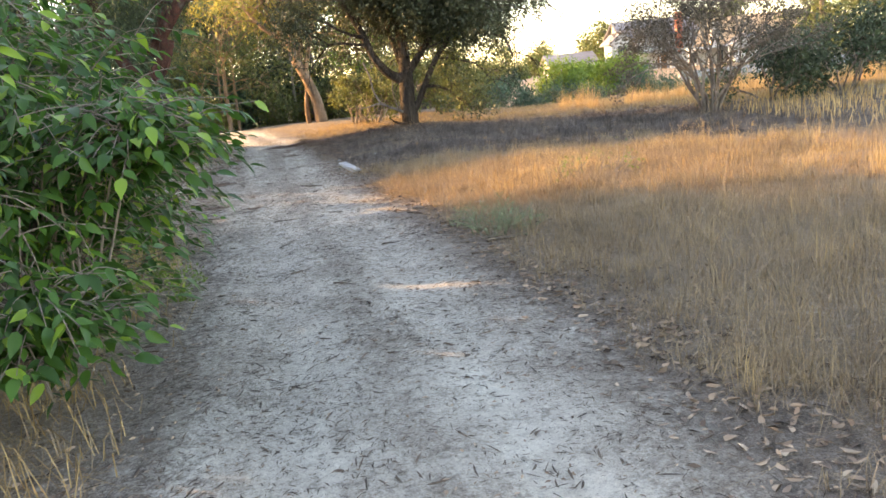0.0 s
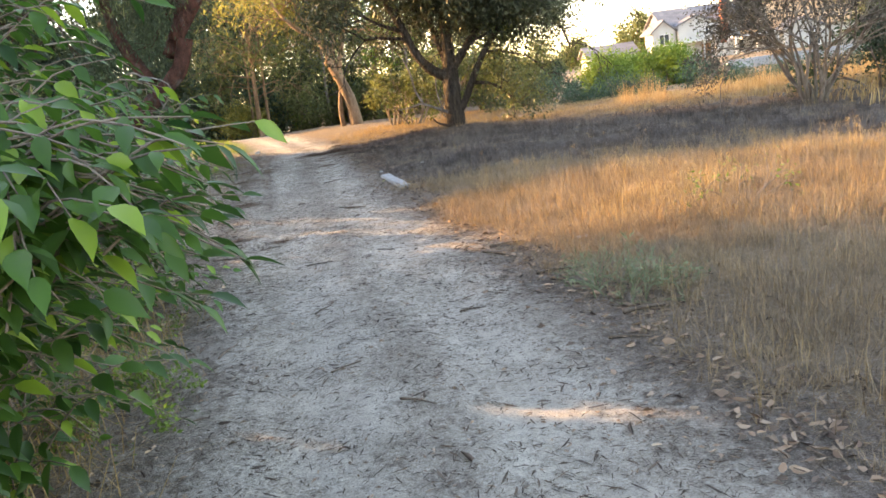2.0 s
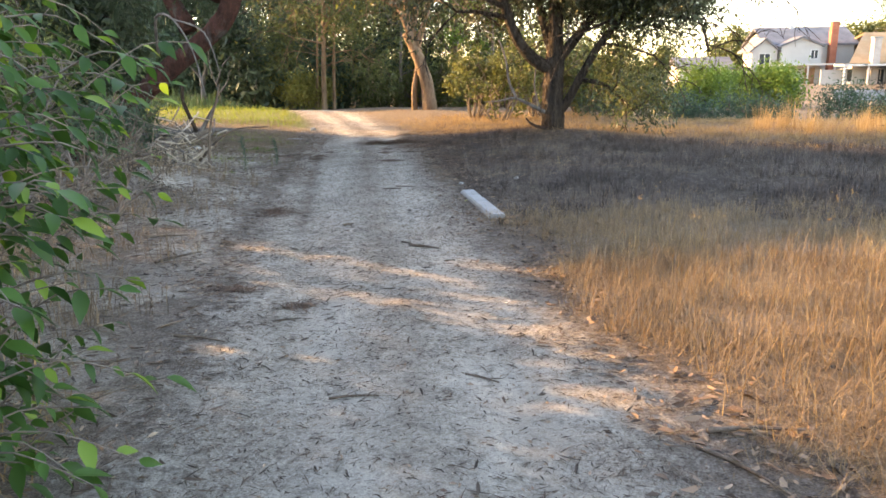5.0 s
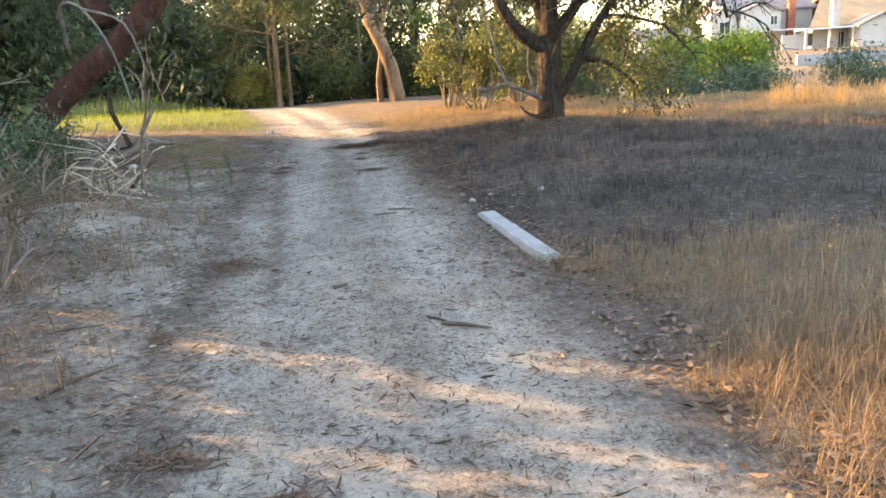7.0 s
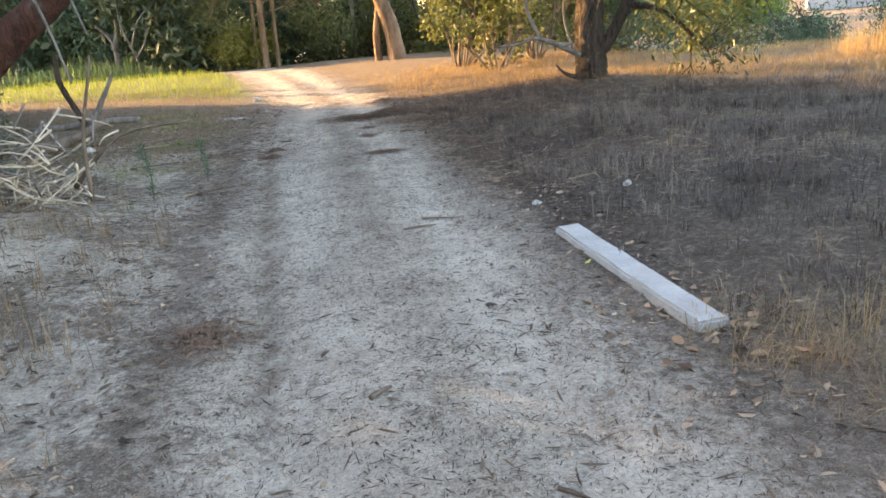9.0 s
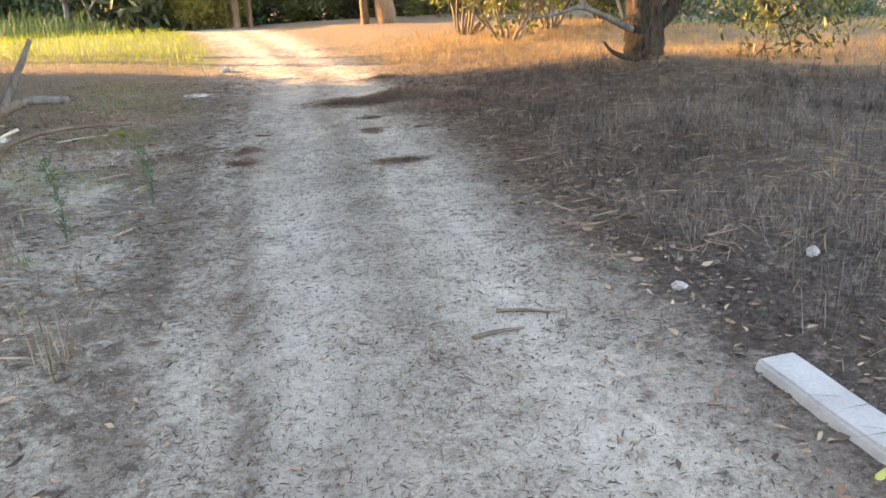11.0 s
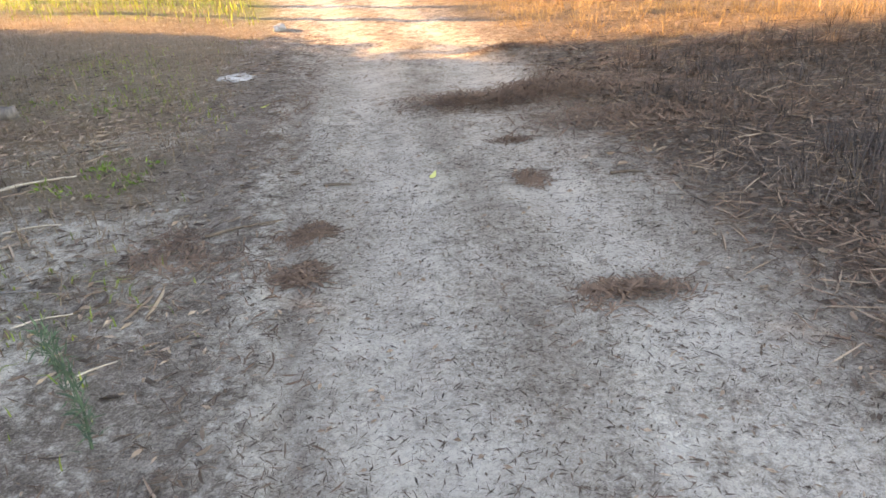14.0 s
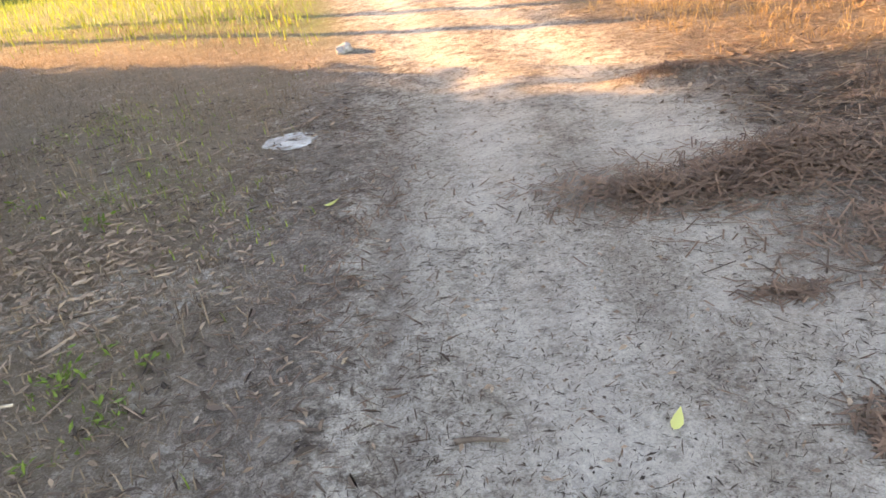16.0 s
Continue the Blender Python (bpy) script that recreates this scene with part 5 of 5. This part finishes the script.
def bungalow():
    ob = thing("house", 0, 0, 0, "white single-storey house with a broad tan shingle roof", "house")
    g = -0.6
    put("wall", boxes((31.0, 46.0, 85.5, 96.0, g, 2.1)), STUCCO, ob)
    bm = gable_roof(31.0, 46.0, 85.5, 96.0, 2.15, 5.3, "x", 0.5)
    for v in bm.verts:
        if v.co.z > 4 and v.co.x < 32:
            v.co.x += 3.4
    put("roof", bm, TANROOF, ob)
    put("wall", gable_box(34.2, 38.2, 82.6, 85.5, g, 2.0, 2.9, "y"), STUCCO, ob)
    put("roof", gable_roof(34.2, 38.2, 82.6, 88.0, 2.0, 3.1, "y", 0.3), SLATE, ob)
    put("patio_roof", boxes((29.2, 34.0, 83.0, 85.4, 1.85, 2.03)), TRIM, ob, "white flat patio roof")
    for x in (29.4, 31.6, 33.8):
        put("post", boxes((x - 0.07, x + 0.07, 83.1, 83.24, g, 1.85)), TRIM, ob)
    c = put("chimney", boxes((32.5, 33.2, 84.7, 85.45, g, 4.5)), GREYBRICK, ob, "grey-tan masonry chimney")
    put("cap", boxes((32.42, 33.28, 84.62, 85.53, 4.5, 4.62)), CONCRETE, c)
    house_window(ob, 29.9, 31.1, 85.45, 0.3, 1.6)
    house_window(ob, 33.3, 34.1, 85.45, -0.3, 1.6)
    house_window(ob, 36.6, 37.9, 82.58, 0.0, 1.5)
    put("side_wall", boxes((27.9, 30.4, 85.0, 85.2, g, 1.5)), STUCCO, ob, "white garden wall")


def far_house():
    ob = thing("house", 0, 0, 0, "low house with a grey roof beyond the trees", "house")
    put("wall", gable_box(15.5, 21.0, 92, 98, -0.6, 1.9, 3.0, "x"), STUCCO, ob)
    put("roof", gable_roof(15.5, 21.0, 92, 98, 1.9, 3.1, "x", 0.4), SLATE, ob)
    house_window(ob, 17.0, 18.4, 91.98, 0.2, 1.5)


two_storey()
bungalow()
far_house()


def board_fence(x0, x1, y, z0, z1):
    ob = thing("board_fence", x0, y, z0, "weathered brown board fence by the houses", "fence")
    me = mesh_of("board", *cuboid(0.17, 0.03, z1 - z0))
    n = int((x1 - x0) / 0.18)
    for i in range(n):
        b = put("board", me, FENCEWOOD, ob)
        b.location = (i * 0.18, 0, 0)
    put("rail", boxes((0, x1 - x0, 0.03, 0.09, 0.3, 0.4), (0, x1 - x0, 0.03, 0.09, z1 - z0 - 0.4, z1 - z0 - 0.3)), FENCEWOOD, ob)


def cuboid(a, b, c):
    v = [(i * a, j * b, k * c) for k in (0, 1) for j in (0, 1) for i in (0, 1)]
    return v, [(0, 2, 3, 1), (4, 5, 7, 6), (0, 1, 5, 4), (1, 3, 7, 5), (3, 2, 6, 7), (2, 0, 4, 6)]


board_fence(16.5, 22.4, 84, -0.6, 1.3)
tagged(put("retaining_wall", boxes((26.0, 75.0, 76.4, 76.9, -2.2, -0.25)), BLOCKWALL), "long grey garden retaining wall above the gully", "wall", "", "structure")

# ---- concrete kerb block by the track ----
def kerb():
    bm = bmesh.new()
    bmesh.ops.create_cube(bm, size=1)
    for v in bm.verts:
        v.co = Vector((v.co.x * (0.21 if v.co.z < 0 else 0.165), v.co.y * 1.74, v.co.z * 0.10 - 0.01))
    bmesh.ops.subdivide_edges(bm, edges=[e for e in bm.edges if abs(e.verts[0].co.y - e.verts[1].co.y) > 1], cuts=9)
    bmesh.ops.bevel(bm, geom=bm.edges[:], offset=0.012, segments=2, affect="EDGES")
    for v in bm.verts:
        v.co += Vector(noise.noise_vector(v.co * 5)) * 0.008
    m = Vector((-1.62, 14.17, 0))
    a = math.degrees(math.atan2(0.46, 1.66))
    ob = put("kerb_block", bm, CONCRETE)
    tagged(place(ob, m.x, m.y, gz(m.x, m.y) + 0.0, a), "weathered pale concrete kerb block lying beside the track", "kerb block")


kerb()


# ---- the leafy bush at the track's start ----
def bush_leaf():
    """A pointed oval leaf, 1 long, folded and drooping."""
    v, f = [], []
    prof = ((0.0, 0.012), (0.16, 0.16), (0.40, 0.23), (0.66, 0.17), (0.87, 0.06), (1.0, 0.0))
    for s, w in prof:
        z = -0.25 * s * s
        v += [(s, -w, z + 0.3 * w), (s, 0, z), (s, w, z + 0.3 * w)]
    for i in range(5):
        a = i * 3
        f += [(a, a + 1, a + 4, a + 3), (a + 1, a + 2, a + 5, a + 4)]
    return v, f


def leafy_bush(x, y, label, hull, n_twig, single=0, name="leafy_bush"):
    """Arching stems with drooping sprays of leaves inside rounded masses: (x, y, z, rx, ry, rz, share)."""
    ob = thing(name, x, y, gz(x, y), label, "bush")
    lv, lf = bush_leaf()
    unit = np.array(lv)
    one = mesh_of("leaf", [Vector(p) * 0.12 for p in lv], lf, True)
    poses = []
    share = np.array([h[6] for h in hull], float)
    picks = rng.choice(len(hull), n_twig, p=share / share.sum())
    stems = Tubes()
    for i, k in enumerate(picks):
        hx, hy, hz, rx, ry, rz, _ = hull[k]
        d = rng.normal(0, 1, 3)
        d /= np.linalg.norm(d)
        q = Vector((hx, hy, hz)) + Vector((d[0] * rx, d[1] * ry, d[2] * rz)) * (0.35 + 0.75 * rng.random())
        if q.z < 0.12:
            continue
        out = Vector((d[0], d[1], 0.15 + 0.3 * rng.normal())).normalized()
        root = Vector((hx * 0.6, hy * 0.75, 0.1))
        L = rng.uniform(0.28, 0.62)
        p = [q - out * L * 0.5 + Vector((0, 0, -0.03)), q, q + out * L * 0.5 + Vector((0, 0, -0.10))]
        pts = smooth_path(p, 3)
        stems.add(pts, [0.005 - 0.0005 * j for j in range(len(pts))], 4, 0, False)
        if i % 24 == 0:
            t = smooth_path([root, (root + q) / 2 + Vector((0, 0, 0.35)), q - out * L * 0.5], 4)
            put("stem", Tubes().add(t, [0.010 - 0.0008 * j for j in range(len(t))], 6, 0.05, False).mesh("stem"), BARK_GREY, ob)
        for j in range(7):
            a = pts[min(j, len(pts) - 1)]
            w = math.atan2(out.y, out.x) + (1.05 if j % 2 else -1.05) * rng.uniform(0.5, 1.1) * (0 if j == 6 else 1)
            poses.append((a, w, rng.uniform(0.0, 0.8), rng.normal(0, 0.45), rng.uniform(0.05, 0.14)))
    put("twig_mass", stems.mesh("twig_mass"), BARK_GREY, ob)["kind"] = "stuff"
    order = sorted(range(len(poses)), key=lambda i: -(poses[i][0].x - 0.1 * poses[i][0].y))
    chosen = set(order[:single * 3:3])
    V, base = [], 0
    for i, (a, w, pitch, roll, s) in enumerate(poses):
        m = Euler((roll, pitch, w)).to_matrix()
        if not shades(np.array([(a.x + x, a.y + y, a.z)]))[0]:
            continue
        if i in chosen:
            o = put("leaf", one, LEAF_BUSH_ONE, ob)
            o.matrix_basis = Matrix.Translation(a) @ m.to_4x4() @ Matrix.Scale(s / 0.12, 4)
        else:
            V.append(unit @ np.array(m).T * s + np.array(a))
    n = len(V)
    loops = (np.arange(n)[:, None] * len(lv) + np.array(lf).ravel()).ravel()
    me = fast_mesh("foliage", np.concatenate(V), loops, np.full(n * len(lf), 4))
    put("foliage", me, LEAF_BUSH, ob)["kind"] = "stuff"
    return ob


leafy_bush(-2.9, 4.6, "dense green bush with large drooping pointed leaves",
           ((0.5, -0.1, 1.25, 0.9, 1.1, 0.55, 6), (0.0, 0.3, 1.95, 1.1, 1.4, 0.7, 5), (1.25, -0.55, 1.36, 0.5, 0.26, 0.22, 1.8), (0.4, 0.5, 0.6, 0.55, 0.9, 0.4, 2), (1.0, -1.3, 0.6, 0.42, 0.4, 0.28, 2), (0.0, -1.2, 1.3, 1.1, 0.8, 0.9, 3), (-0.4, 0.6, 0.8, 1.0, 1.5, 0.8, 3)), 1500, 220)
leafy_bush(-3.9, 8.0, "smaller green bush with drooping leaves beside the track",
           ((0.55, 0.0, 1.0, 0.75, 0.9, 0.5, 4), (0.3, 0.7, 1.5, 0.8, 0.9, 0.4, 2), (0.85, -0.3, 0.35, 0.5, 0.7, 0.3, 2), (-0.6, 0.3, 1.1, 0.9, 1.2, 1.0, 3)), 430, 70)

# ---- small plants, sticks, stones ----
for x, y, h, n in ((-2.95, 7.3, 0.25, 500), (-6.57, 20.0, 0.2, 520), (-7.95, 21.85, 0.14, 480), (-7.45, 21.7, 0.13, 480), (-6.5, 20.25, 0.14, 350), (1.9, 8.8, 0.55, 90), (-5.6, 16.2, 0.12, 260)):
    shrub("weed_plant", x, y, h, h * 1.1, LEAF_LIME, "small green weed growing in the litter", 8, n, 0.045, 0.3, BARK_GREY, 0.03, category="weed")


for x, y, h, n in ((0.49, 6.98, 0.42, 520), (0.66, 6.8, 0.3, 300)):
    shrub("sage_weed", x, y, h, h * 0.6, LEAF_SAGE, "pale grey-green upright weed at the track's edge", 14, n, 0.05, 0.18, LEAF_SAGE, 0.025, hang=-0.5, category="weed")
for x, y, h, n in ((-2.4, 5.85, 0.34, 1500), (-2.75, 6.2, 0.4, 1200), (-2.5, 5.3, 0.25, 700)):
    shrub("low_weed", x, y, h, h * 1.2, LEAF_LIME, "low yellow-green weed with tiny leaves", 12, n, 0.03, 0.5, BARK_GREY, 0.035, category="weed")


def seedling(x, y, h):
    ob = thing("seedling", x, y, gz(x, y), "upright feathery green seedling on bare soil", "weed", "seedlings")
    t = Tubes()
    p = limb(t, [(0, 0, -0.03), (0.02, 0, h * 0.5), (-0.03, 0, h)], 0.006, 0.003, 4, 5)
    put("stem", t.mesh("stem"), LEAF_TEAL, ob)
    put("foliage", leaves_mesh("foliage", cloud(p[2:], 34, (0.014, 0.014, 0.03)), 0.055, 0.11, -0.6), LEAF_TEAL, ob)


for x, y, h in ((-5.53, 16.82, 0.5), (-5.31, 17.68, 0.4)):
    seedling(x, y, h)


def stick(x, y, length, r, turn, material=STICK, label="thin dark fallen stick on the dirt", bend=0.12, up=0.0):
    ob = thing("stick", x, y, gz(x, y), label, "stick", "", "", turn)
    t = Tubes()
    a = -length / 2
    limb(t, [(a, 0, r), (a * 0.3, bend * length * 0.4, r * 1.1 + up * 0.4), (-a * 0.4, bend * length * 0.2, r + up), (-a, -bend * length * 0.2, r + up * 1.5)], r, r * 0.45, 3, 6)
    ob2 = put("wood", t.mesh("stick"), material, ob)
    return ob


for x, y, L, r, turn in ((0.17, 7.62, 0.34, 0.016, 4), (0.22, 7.25, 0.4, 0.014, -48), (0.3, 7.15, 0.36, 0.011, -40), (0.55, 6.5, 0.3, 0.018, 12), (0.35, 6.1, 0.22, 0.01, -10), (-0.1, 8.68, 0.42, 0.014, 8), (-0.22, 8.35, 0.5, 0.012, -52), (-2.0, 12.05, 0.30, 0.016, -18), (-2.15, 12.15, 0.22, 0.010, -40), (-2.9, 15.4, 0.25, 0.012, 20), (-2.75, 15.6, 0.3, 0.010, -8), (-3.35, 19.9, 0.2, 0.011, 4), (-5.0, 19.9, 0.16, 0.012, 3), (-5.35, 19.3, 0.4, 0.010, 30),
                         (-3.55, 9.1, 0.5, 0.010, 22), (-3.0, 9.6, 0.35, 0.009, -10), (-4.0, 11.4, 0.45, 0.014, 62), (-4.5, 12.2, 0.4, 0.012, 25), (-2.9, 12.9, 0.12, 0.014, 50), (-2.6, 10.0, 0.18, 0.008, 30), (-1.3, 9.2, 0.2, 0.008, -25), (-1.9, 8.9, 0.24, 0.008, 15), (-5.0, 17.2, 0.3, 0.011, 35), (-6.9, 20.6, 0.5, 0.010, 25), (-1.25, 6.2, 0.2, 0.007, 40), (-0.8, 5.6, 0.22, 0.007, -30), (-1.6, 7.4, 0.2, 0.007, 65), (-0.5, 7.0, 0.18, 0.007, 12), (-2.1, 6.7, 0.25, 0.008, 80)):
    stick(x, y, L, r, turn)
for x, y, L, r, turn in ((-5.7, 16.3, 0.35, 0.012, 70), (-5.5, 17.3, 0.3, 0.01, 20), (-6.3, 18.6, 0.5, 0.012, 12)):
    stick(x, y, L, r, turn, DEADWOOD, "bleached fallen stick lying on the soil")

for x, y, L, r, turn in ((-6.0, 17.68, 0.3, 0.006, 12), (-5.95, 17.58, 0.34, 0.007, -20), (-5.85, 17.52, 0.26, 0.006, 35), (-6.1, 17.5, 0.3, 0.006, 5), (-5.78, 17.62, 0.2, 0.005, 70), (-5.5, 18.05, 0.18, 0.006, 40), (-5.62, 17.22, 0.22, 0.006, -65), (-5.9, 18.4, 0.24, 0.006, 22), (-6.5, 19.3, 0.3, 0.007, 15), (-6.9, 19.95, 0.5, 0.012, 28)):
    stick(x, y, L, r, turn, BARK_WHITE, "thin bleached stick lying on the soil", 0.2, 0.01)


def dead_fork():
    z = gz(-7.8, 20.2)
    ob = thing("dead_branch", -7.8, 20.2, z, "grey forked dead branch lying on the bank", "branch")
    for pts, r0, r1, m in (([(-1.0, -0.35, 0.0), (-0.55, -0.2, 0.08), (-0.15, -0.05, 0.2), (0.1, 0.02, 0.32), (0.24, 0.08, 0.36)], 0.095, 0.05, BARK_GREY), ([(-0.02, 0.0, 0.26), (-0.16, 0.02, 0.6), (-0.3, 0.05, 0.95), (-0.3, 0.08, 1.3)], 0.045, 0.035, BARK_DARK),
                           ([(0.04, 0.0, 0.3), (0.14, 0.04, 0.5), (0.3, 0.1, 0.78), (0.42, 0.12, 0.98)], 0.055, 0.022, DEADWOOD), ([(-0.9, 0.12, 0.3), (-0.2, 0.1, 0.33), (0.3, 0.1, 0.36), (0.68, 0.1, 0.35)], 0.045, 0.045, DEADWOOD)):
        t = Tubes()
        limb(t, pts, r0, r1, 5, 9, 0.16)
        put("limb", t.mesh("limb"), m, ob)


def brush_pile():
    ob = thing("brush_pile", -6.5, 16.6, gz(-6.5, 16.6), "heap of bleached dead twigs and branches", "brush pile")
    for i in range(95):
        t = Tubes()
        a, h = rng.uniform(0, 6.28), 0.03 + 0.72 * rng.random() ** 1.5
        c = Vector((rng.normal(0, 0.22), rng.normal(0, 0.25), h))
        d = Vector((math.cos(a), math.sin(a), rng.normal(-0.1, 0.5))).normalized() * rng.uniform(0.15, 0.38)
        lo, hi = c - d, c + d
        lo.z, hi.z = max(lo.z, -0.02), max(hi.z, 0.0)
        limb(t, [lo, c + Vector(rng.normal(0, 0.05, 3)), hi], 0.014, 0.005, 2, 5)
        put("twig", t.mesh("twig"), BARK_WHITE if i % 3 else DEADWOOD, ob)
    for pts in ([(0.45, 0.1, 0), (0.5, 0.1, 0.6), (0.68, 0.1, 1.15), (0.72, 0.1, 1.3)], [(0.2, 0.3, 0.1), (0.7, 0.35, 0.55), (1.3, 0.5, 0.62)]):
        t = Tubes()
        limb(t, pts, 0.025, 0.01, 4, 6)
        put("twig", t.mesh("twig"), STICK, ob, "dark upright twig")
    return ob


dead_fork()
brush_pile()
for x, y, h, w in ((-5.6, 12.9, 1.1, 0.8), (-6.6, 13.8, 1.3, 0.9), (-5.5, 11.6, 1.1, 0.8), (-7.0, 12.3, 1.3, 1.0), (-4.9, 10.6, 0.8, 0.7)):
    shrub("dry_weed", x, y, h, w, LEAF_GREY, "dry grey weeds on the bank", 6, 1200, 0.05, 0.3, BARK_GREY, 0.08)


for x, y, h in ((-7.05, 16.0, 1.05), (-7.7, 16.9, 1.0)):
    shrub("green_shrub", x, y, h, 0.35, LEAF_TEAL, "upright feathery green shrub on the bank", 9, 2400, 0.09, 0.25, group="bank shrubs", puff=0.09, hang=-0.3)


# unseen low shrubs added sunward to shade the bank and dapple the track
for x, y, h in ((-8.6, 12.6, 2.2), (-8.9, 13.9, 2.3), (-8.4, 15.2, 2.3), (-9.2, 16.4, 2.4), (-7.6, 11.6, 1.8)):
    shrub("shade_shrub", x, y, h, 1.2, LEAF_OLIVE, "low olive-green shrub added out of view to shade the bank", 9, 1500, 0.10, 0.35, group="bank shrubs", puff=0.16)


def snag(x, y, h, limbs, r):
    ob = thing("snag", x, y, gz(x, y), "bleached broken dead tree before the thicket", "dead tree", "snags")
    for pts in limbs:
        t = Tubes()
        limb(t, [(a * h, 0.1 * a * h, b * h) for a, b in pts], r, r * 0.3, 3, 7)
        put("limb", t.mesh("limb"), DEADWOOD, ob)


snag(-15.8, 38.0, 2.4, (((0, -0.1), (0.05, 0.3), (0.02, 0.6), (-0.2, 0.85)), ((0.04, 0.45), (0.14, 0.75), (0.12, 0.95))), 0.15)
snag(-14.4, 36.6, 2.4, (((0.1, -0.1), (0.02, 0.35), (-0.1, 0.75), (-0.1, 1.2)), ((0.0, 0.45), (0.15, 0.8), (0.4, 1.0)), ((0.05, 0.3), (0.2, 0.5), (0.25, 0.7))), 0.05)


def lump(name, x, y, sx, sy, sz, material, label, category, up=0.0):
    bm = bmesh.new()
    bmesh.ops.create_icosphere(bm, subdivisions=3, radius=1)
    s = Vector((rng.uniform(0, 9), rng.uniform(0, 9), 0))
    for v in bm.verts:
        v.co *= 1 + 0.35 * noise.noise(v.co * 1.6 + s) + 0.12 * noise.noise(v.co * 5 + s)
        v.co = Vector((v.co.x * sx, v.co.y * sy, v.co.z * sz))
    return tagged(place(put(name, bm, material), x, y, gz(x, y) + up, rng.uniform(0, 360)), label, category)


lump("cement_patch", -6.6, 22.78, 0.19, 0.16, 0.010, CEMENT, "flat crumbled patch of pale cement on the soil", "cement patch")
lump("stone", -6.95, 25.45, 0.12, 0.07, 0.06, CEMENT, "pale broken stone at the track's edge", "stone", 0.02)
for x, y, s in ((-1.25, 16.0, 0.035), (-2.0, 15.75, 0.03), (-7.75, 19.95, 0.07)):
    lump("stone", x, y, s * 1.2, s * 0.9, s * 0.7, CEMENT, "small pale stone among the litter", "stone", s * 0.3)
for x, y, s, w in ((-6.02, 21.67, 0.09, 20), (-4.46, 19.92, 0.08, 70), (-1.84, 14.3, 0.06, 40)):
    lv, lf = bush_leaf()
    o = put("fallen_leaf", mesh_of("fallen_leaf", [Vector((p[0], p[1], -p[2] + 0.05)) * s for p in lv], lf, True), leaf_mat("leaf_yellow", (0.40, 0.42, 0.10), (0.55, 0.55, 0.2), 0.3, 0.6, single=True))
    tagged(place(o, x, y, gz(x, y) + 0.01, w), "pale yellow-green fallen leaf on the track", "leaf")


# ---- clumps of fallen needles ----
def needle_clump(x, y, a, b, n, high):
    """A low ragged heap of brown needles."""
    a, b = (a * 0.7, b * 0.8) if a < 0.5 else (a, b)
    n, high = int(n * (0.36 if a < 0.5 else 0.4)), high * (0.5 if a < 0.5 else 1.0)
    k = rng.integers(0, 9, n)
    sx, sy, sr = rng.normal(0, a * 0.5, 9)[k], rng.normal(0, b * 0.5, 9)[k], rng.uniform(0.15, 0.75, 9)[k]
    px, py = x + sx + rng.normal(0, 1, n) * a * sr, y + sy + rng.normal(0, 1, n) * b * sr
    fall = np.exp(-((px - x) / a) ** 2 - ((py - y) / b) ** 2)
    z = height(px, py) + 0.004 + high * fall * rng.random(n)
    w, L = rng.uniform(0, 6.283, n), rng.uniform(0.03, 0.10 if a < 0.5 else 0.17, n)
    dx, dy, dz = np.cos(w) * L, np.sin(w) * L, rng.normal(0.03, 0.25, n) * L * (0.2 + fall)
    t = 0.0036
    c = np.stack((px, py, z), -1) - np.array((x, y, gz(x, y)))
    d, s = np.stack((dx, dy, dz), -1) * 0.5, np.stack((-np.sin(w), np.cos(w), 0 * w), -1) * t
    v = np.stack((c - d - s, c + d - s, c + d + s, c - d + s), 1).reshape(-1, 3)
    me = fast_mesh("needle_clump", v, np.arange(4 * n), np.full(n, 4))
    tagged(place(put("needle_clump", me, NEEDLES), x, y, gz(x, y)), "ragged clump of reddish-brown fallen needles on dirt", "needle clump", "needle clumps", "stuff")


for x, y, a, b, n, high in ((-5.0, 19.25, 0.18, 0.13, 900, 0.03), (-4.93, 18.8, 0.16, 0.11, 900, 0.035), (-3.5, 18.63, 0.24, 0.10, 1100, 0.035), (-3.9, 19.95, 0.11, 0.12, 700, 0.04), (-3.75, 21.6, 0.9, 0.26, 5200, 0.06), (-4.05, 23.4, 0.32, 0.15, 1300, 0.05), (-2.9, 20.95, 1.0, 0.35, 4200, 0.03), (-4.25, 21.5, 0.5, 0.17, 3000, 0.06), (-3.6, 21.8, 0.6, 0.3, 3000, 0.09), (-4.0, 20.62, 0.14, 0.07, 500, 0.04), (-2.6, 22.4, 0.9, 0.5, 2600, 0.03),
                             (-2.6, 10.35, 0.15, 0.12, 420, 0.02), (-3.2, 10.6, 0.2, 0.12, 500, 0.02), (-3.9, 13.6, 0.32, 0.22, 1400, 0.03), (-5.6, 19.0, 0.4, 0.4, 1500, 0.01), (-5.75, 21.6, 0.35, 1.2, 900, 0.015), (-2.45, 18.0, 0.28, 1.5, 2600, 0.012)):
    needle_clump(x, y, a, b, n, high)


def paper_scrap(x, y):
    """A thin crumpled scrap of paper."""
    bm = bmesh.new()
    bmesh.ops.create_grid(bm, x_segments=10, y_segments=6, size=0.5)
    for v in bm.verts:
        v.co = Vector((v.co.x * 0.12, v.co.y * 0.06, 0.02 * noise.noise(v.co * 4) + 0.012 * noise.noise(v.co * 11)))
    bmesh.ops.solidify(bm, geom=bm.faces[:], thickness=0.002)
    tagged(place(put("paper_scrap", bm, CONCRETE), x, y, gz(x, y) + 0.03, 20), "crumpled white paper scrap caught in dry grass", "paper")


paper_scrap(0.49, 8.4)
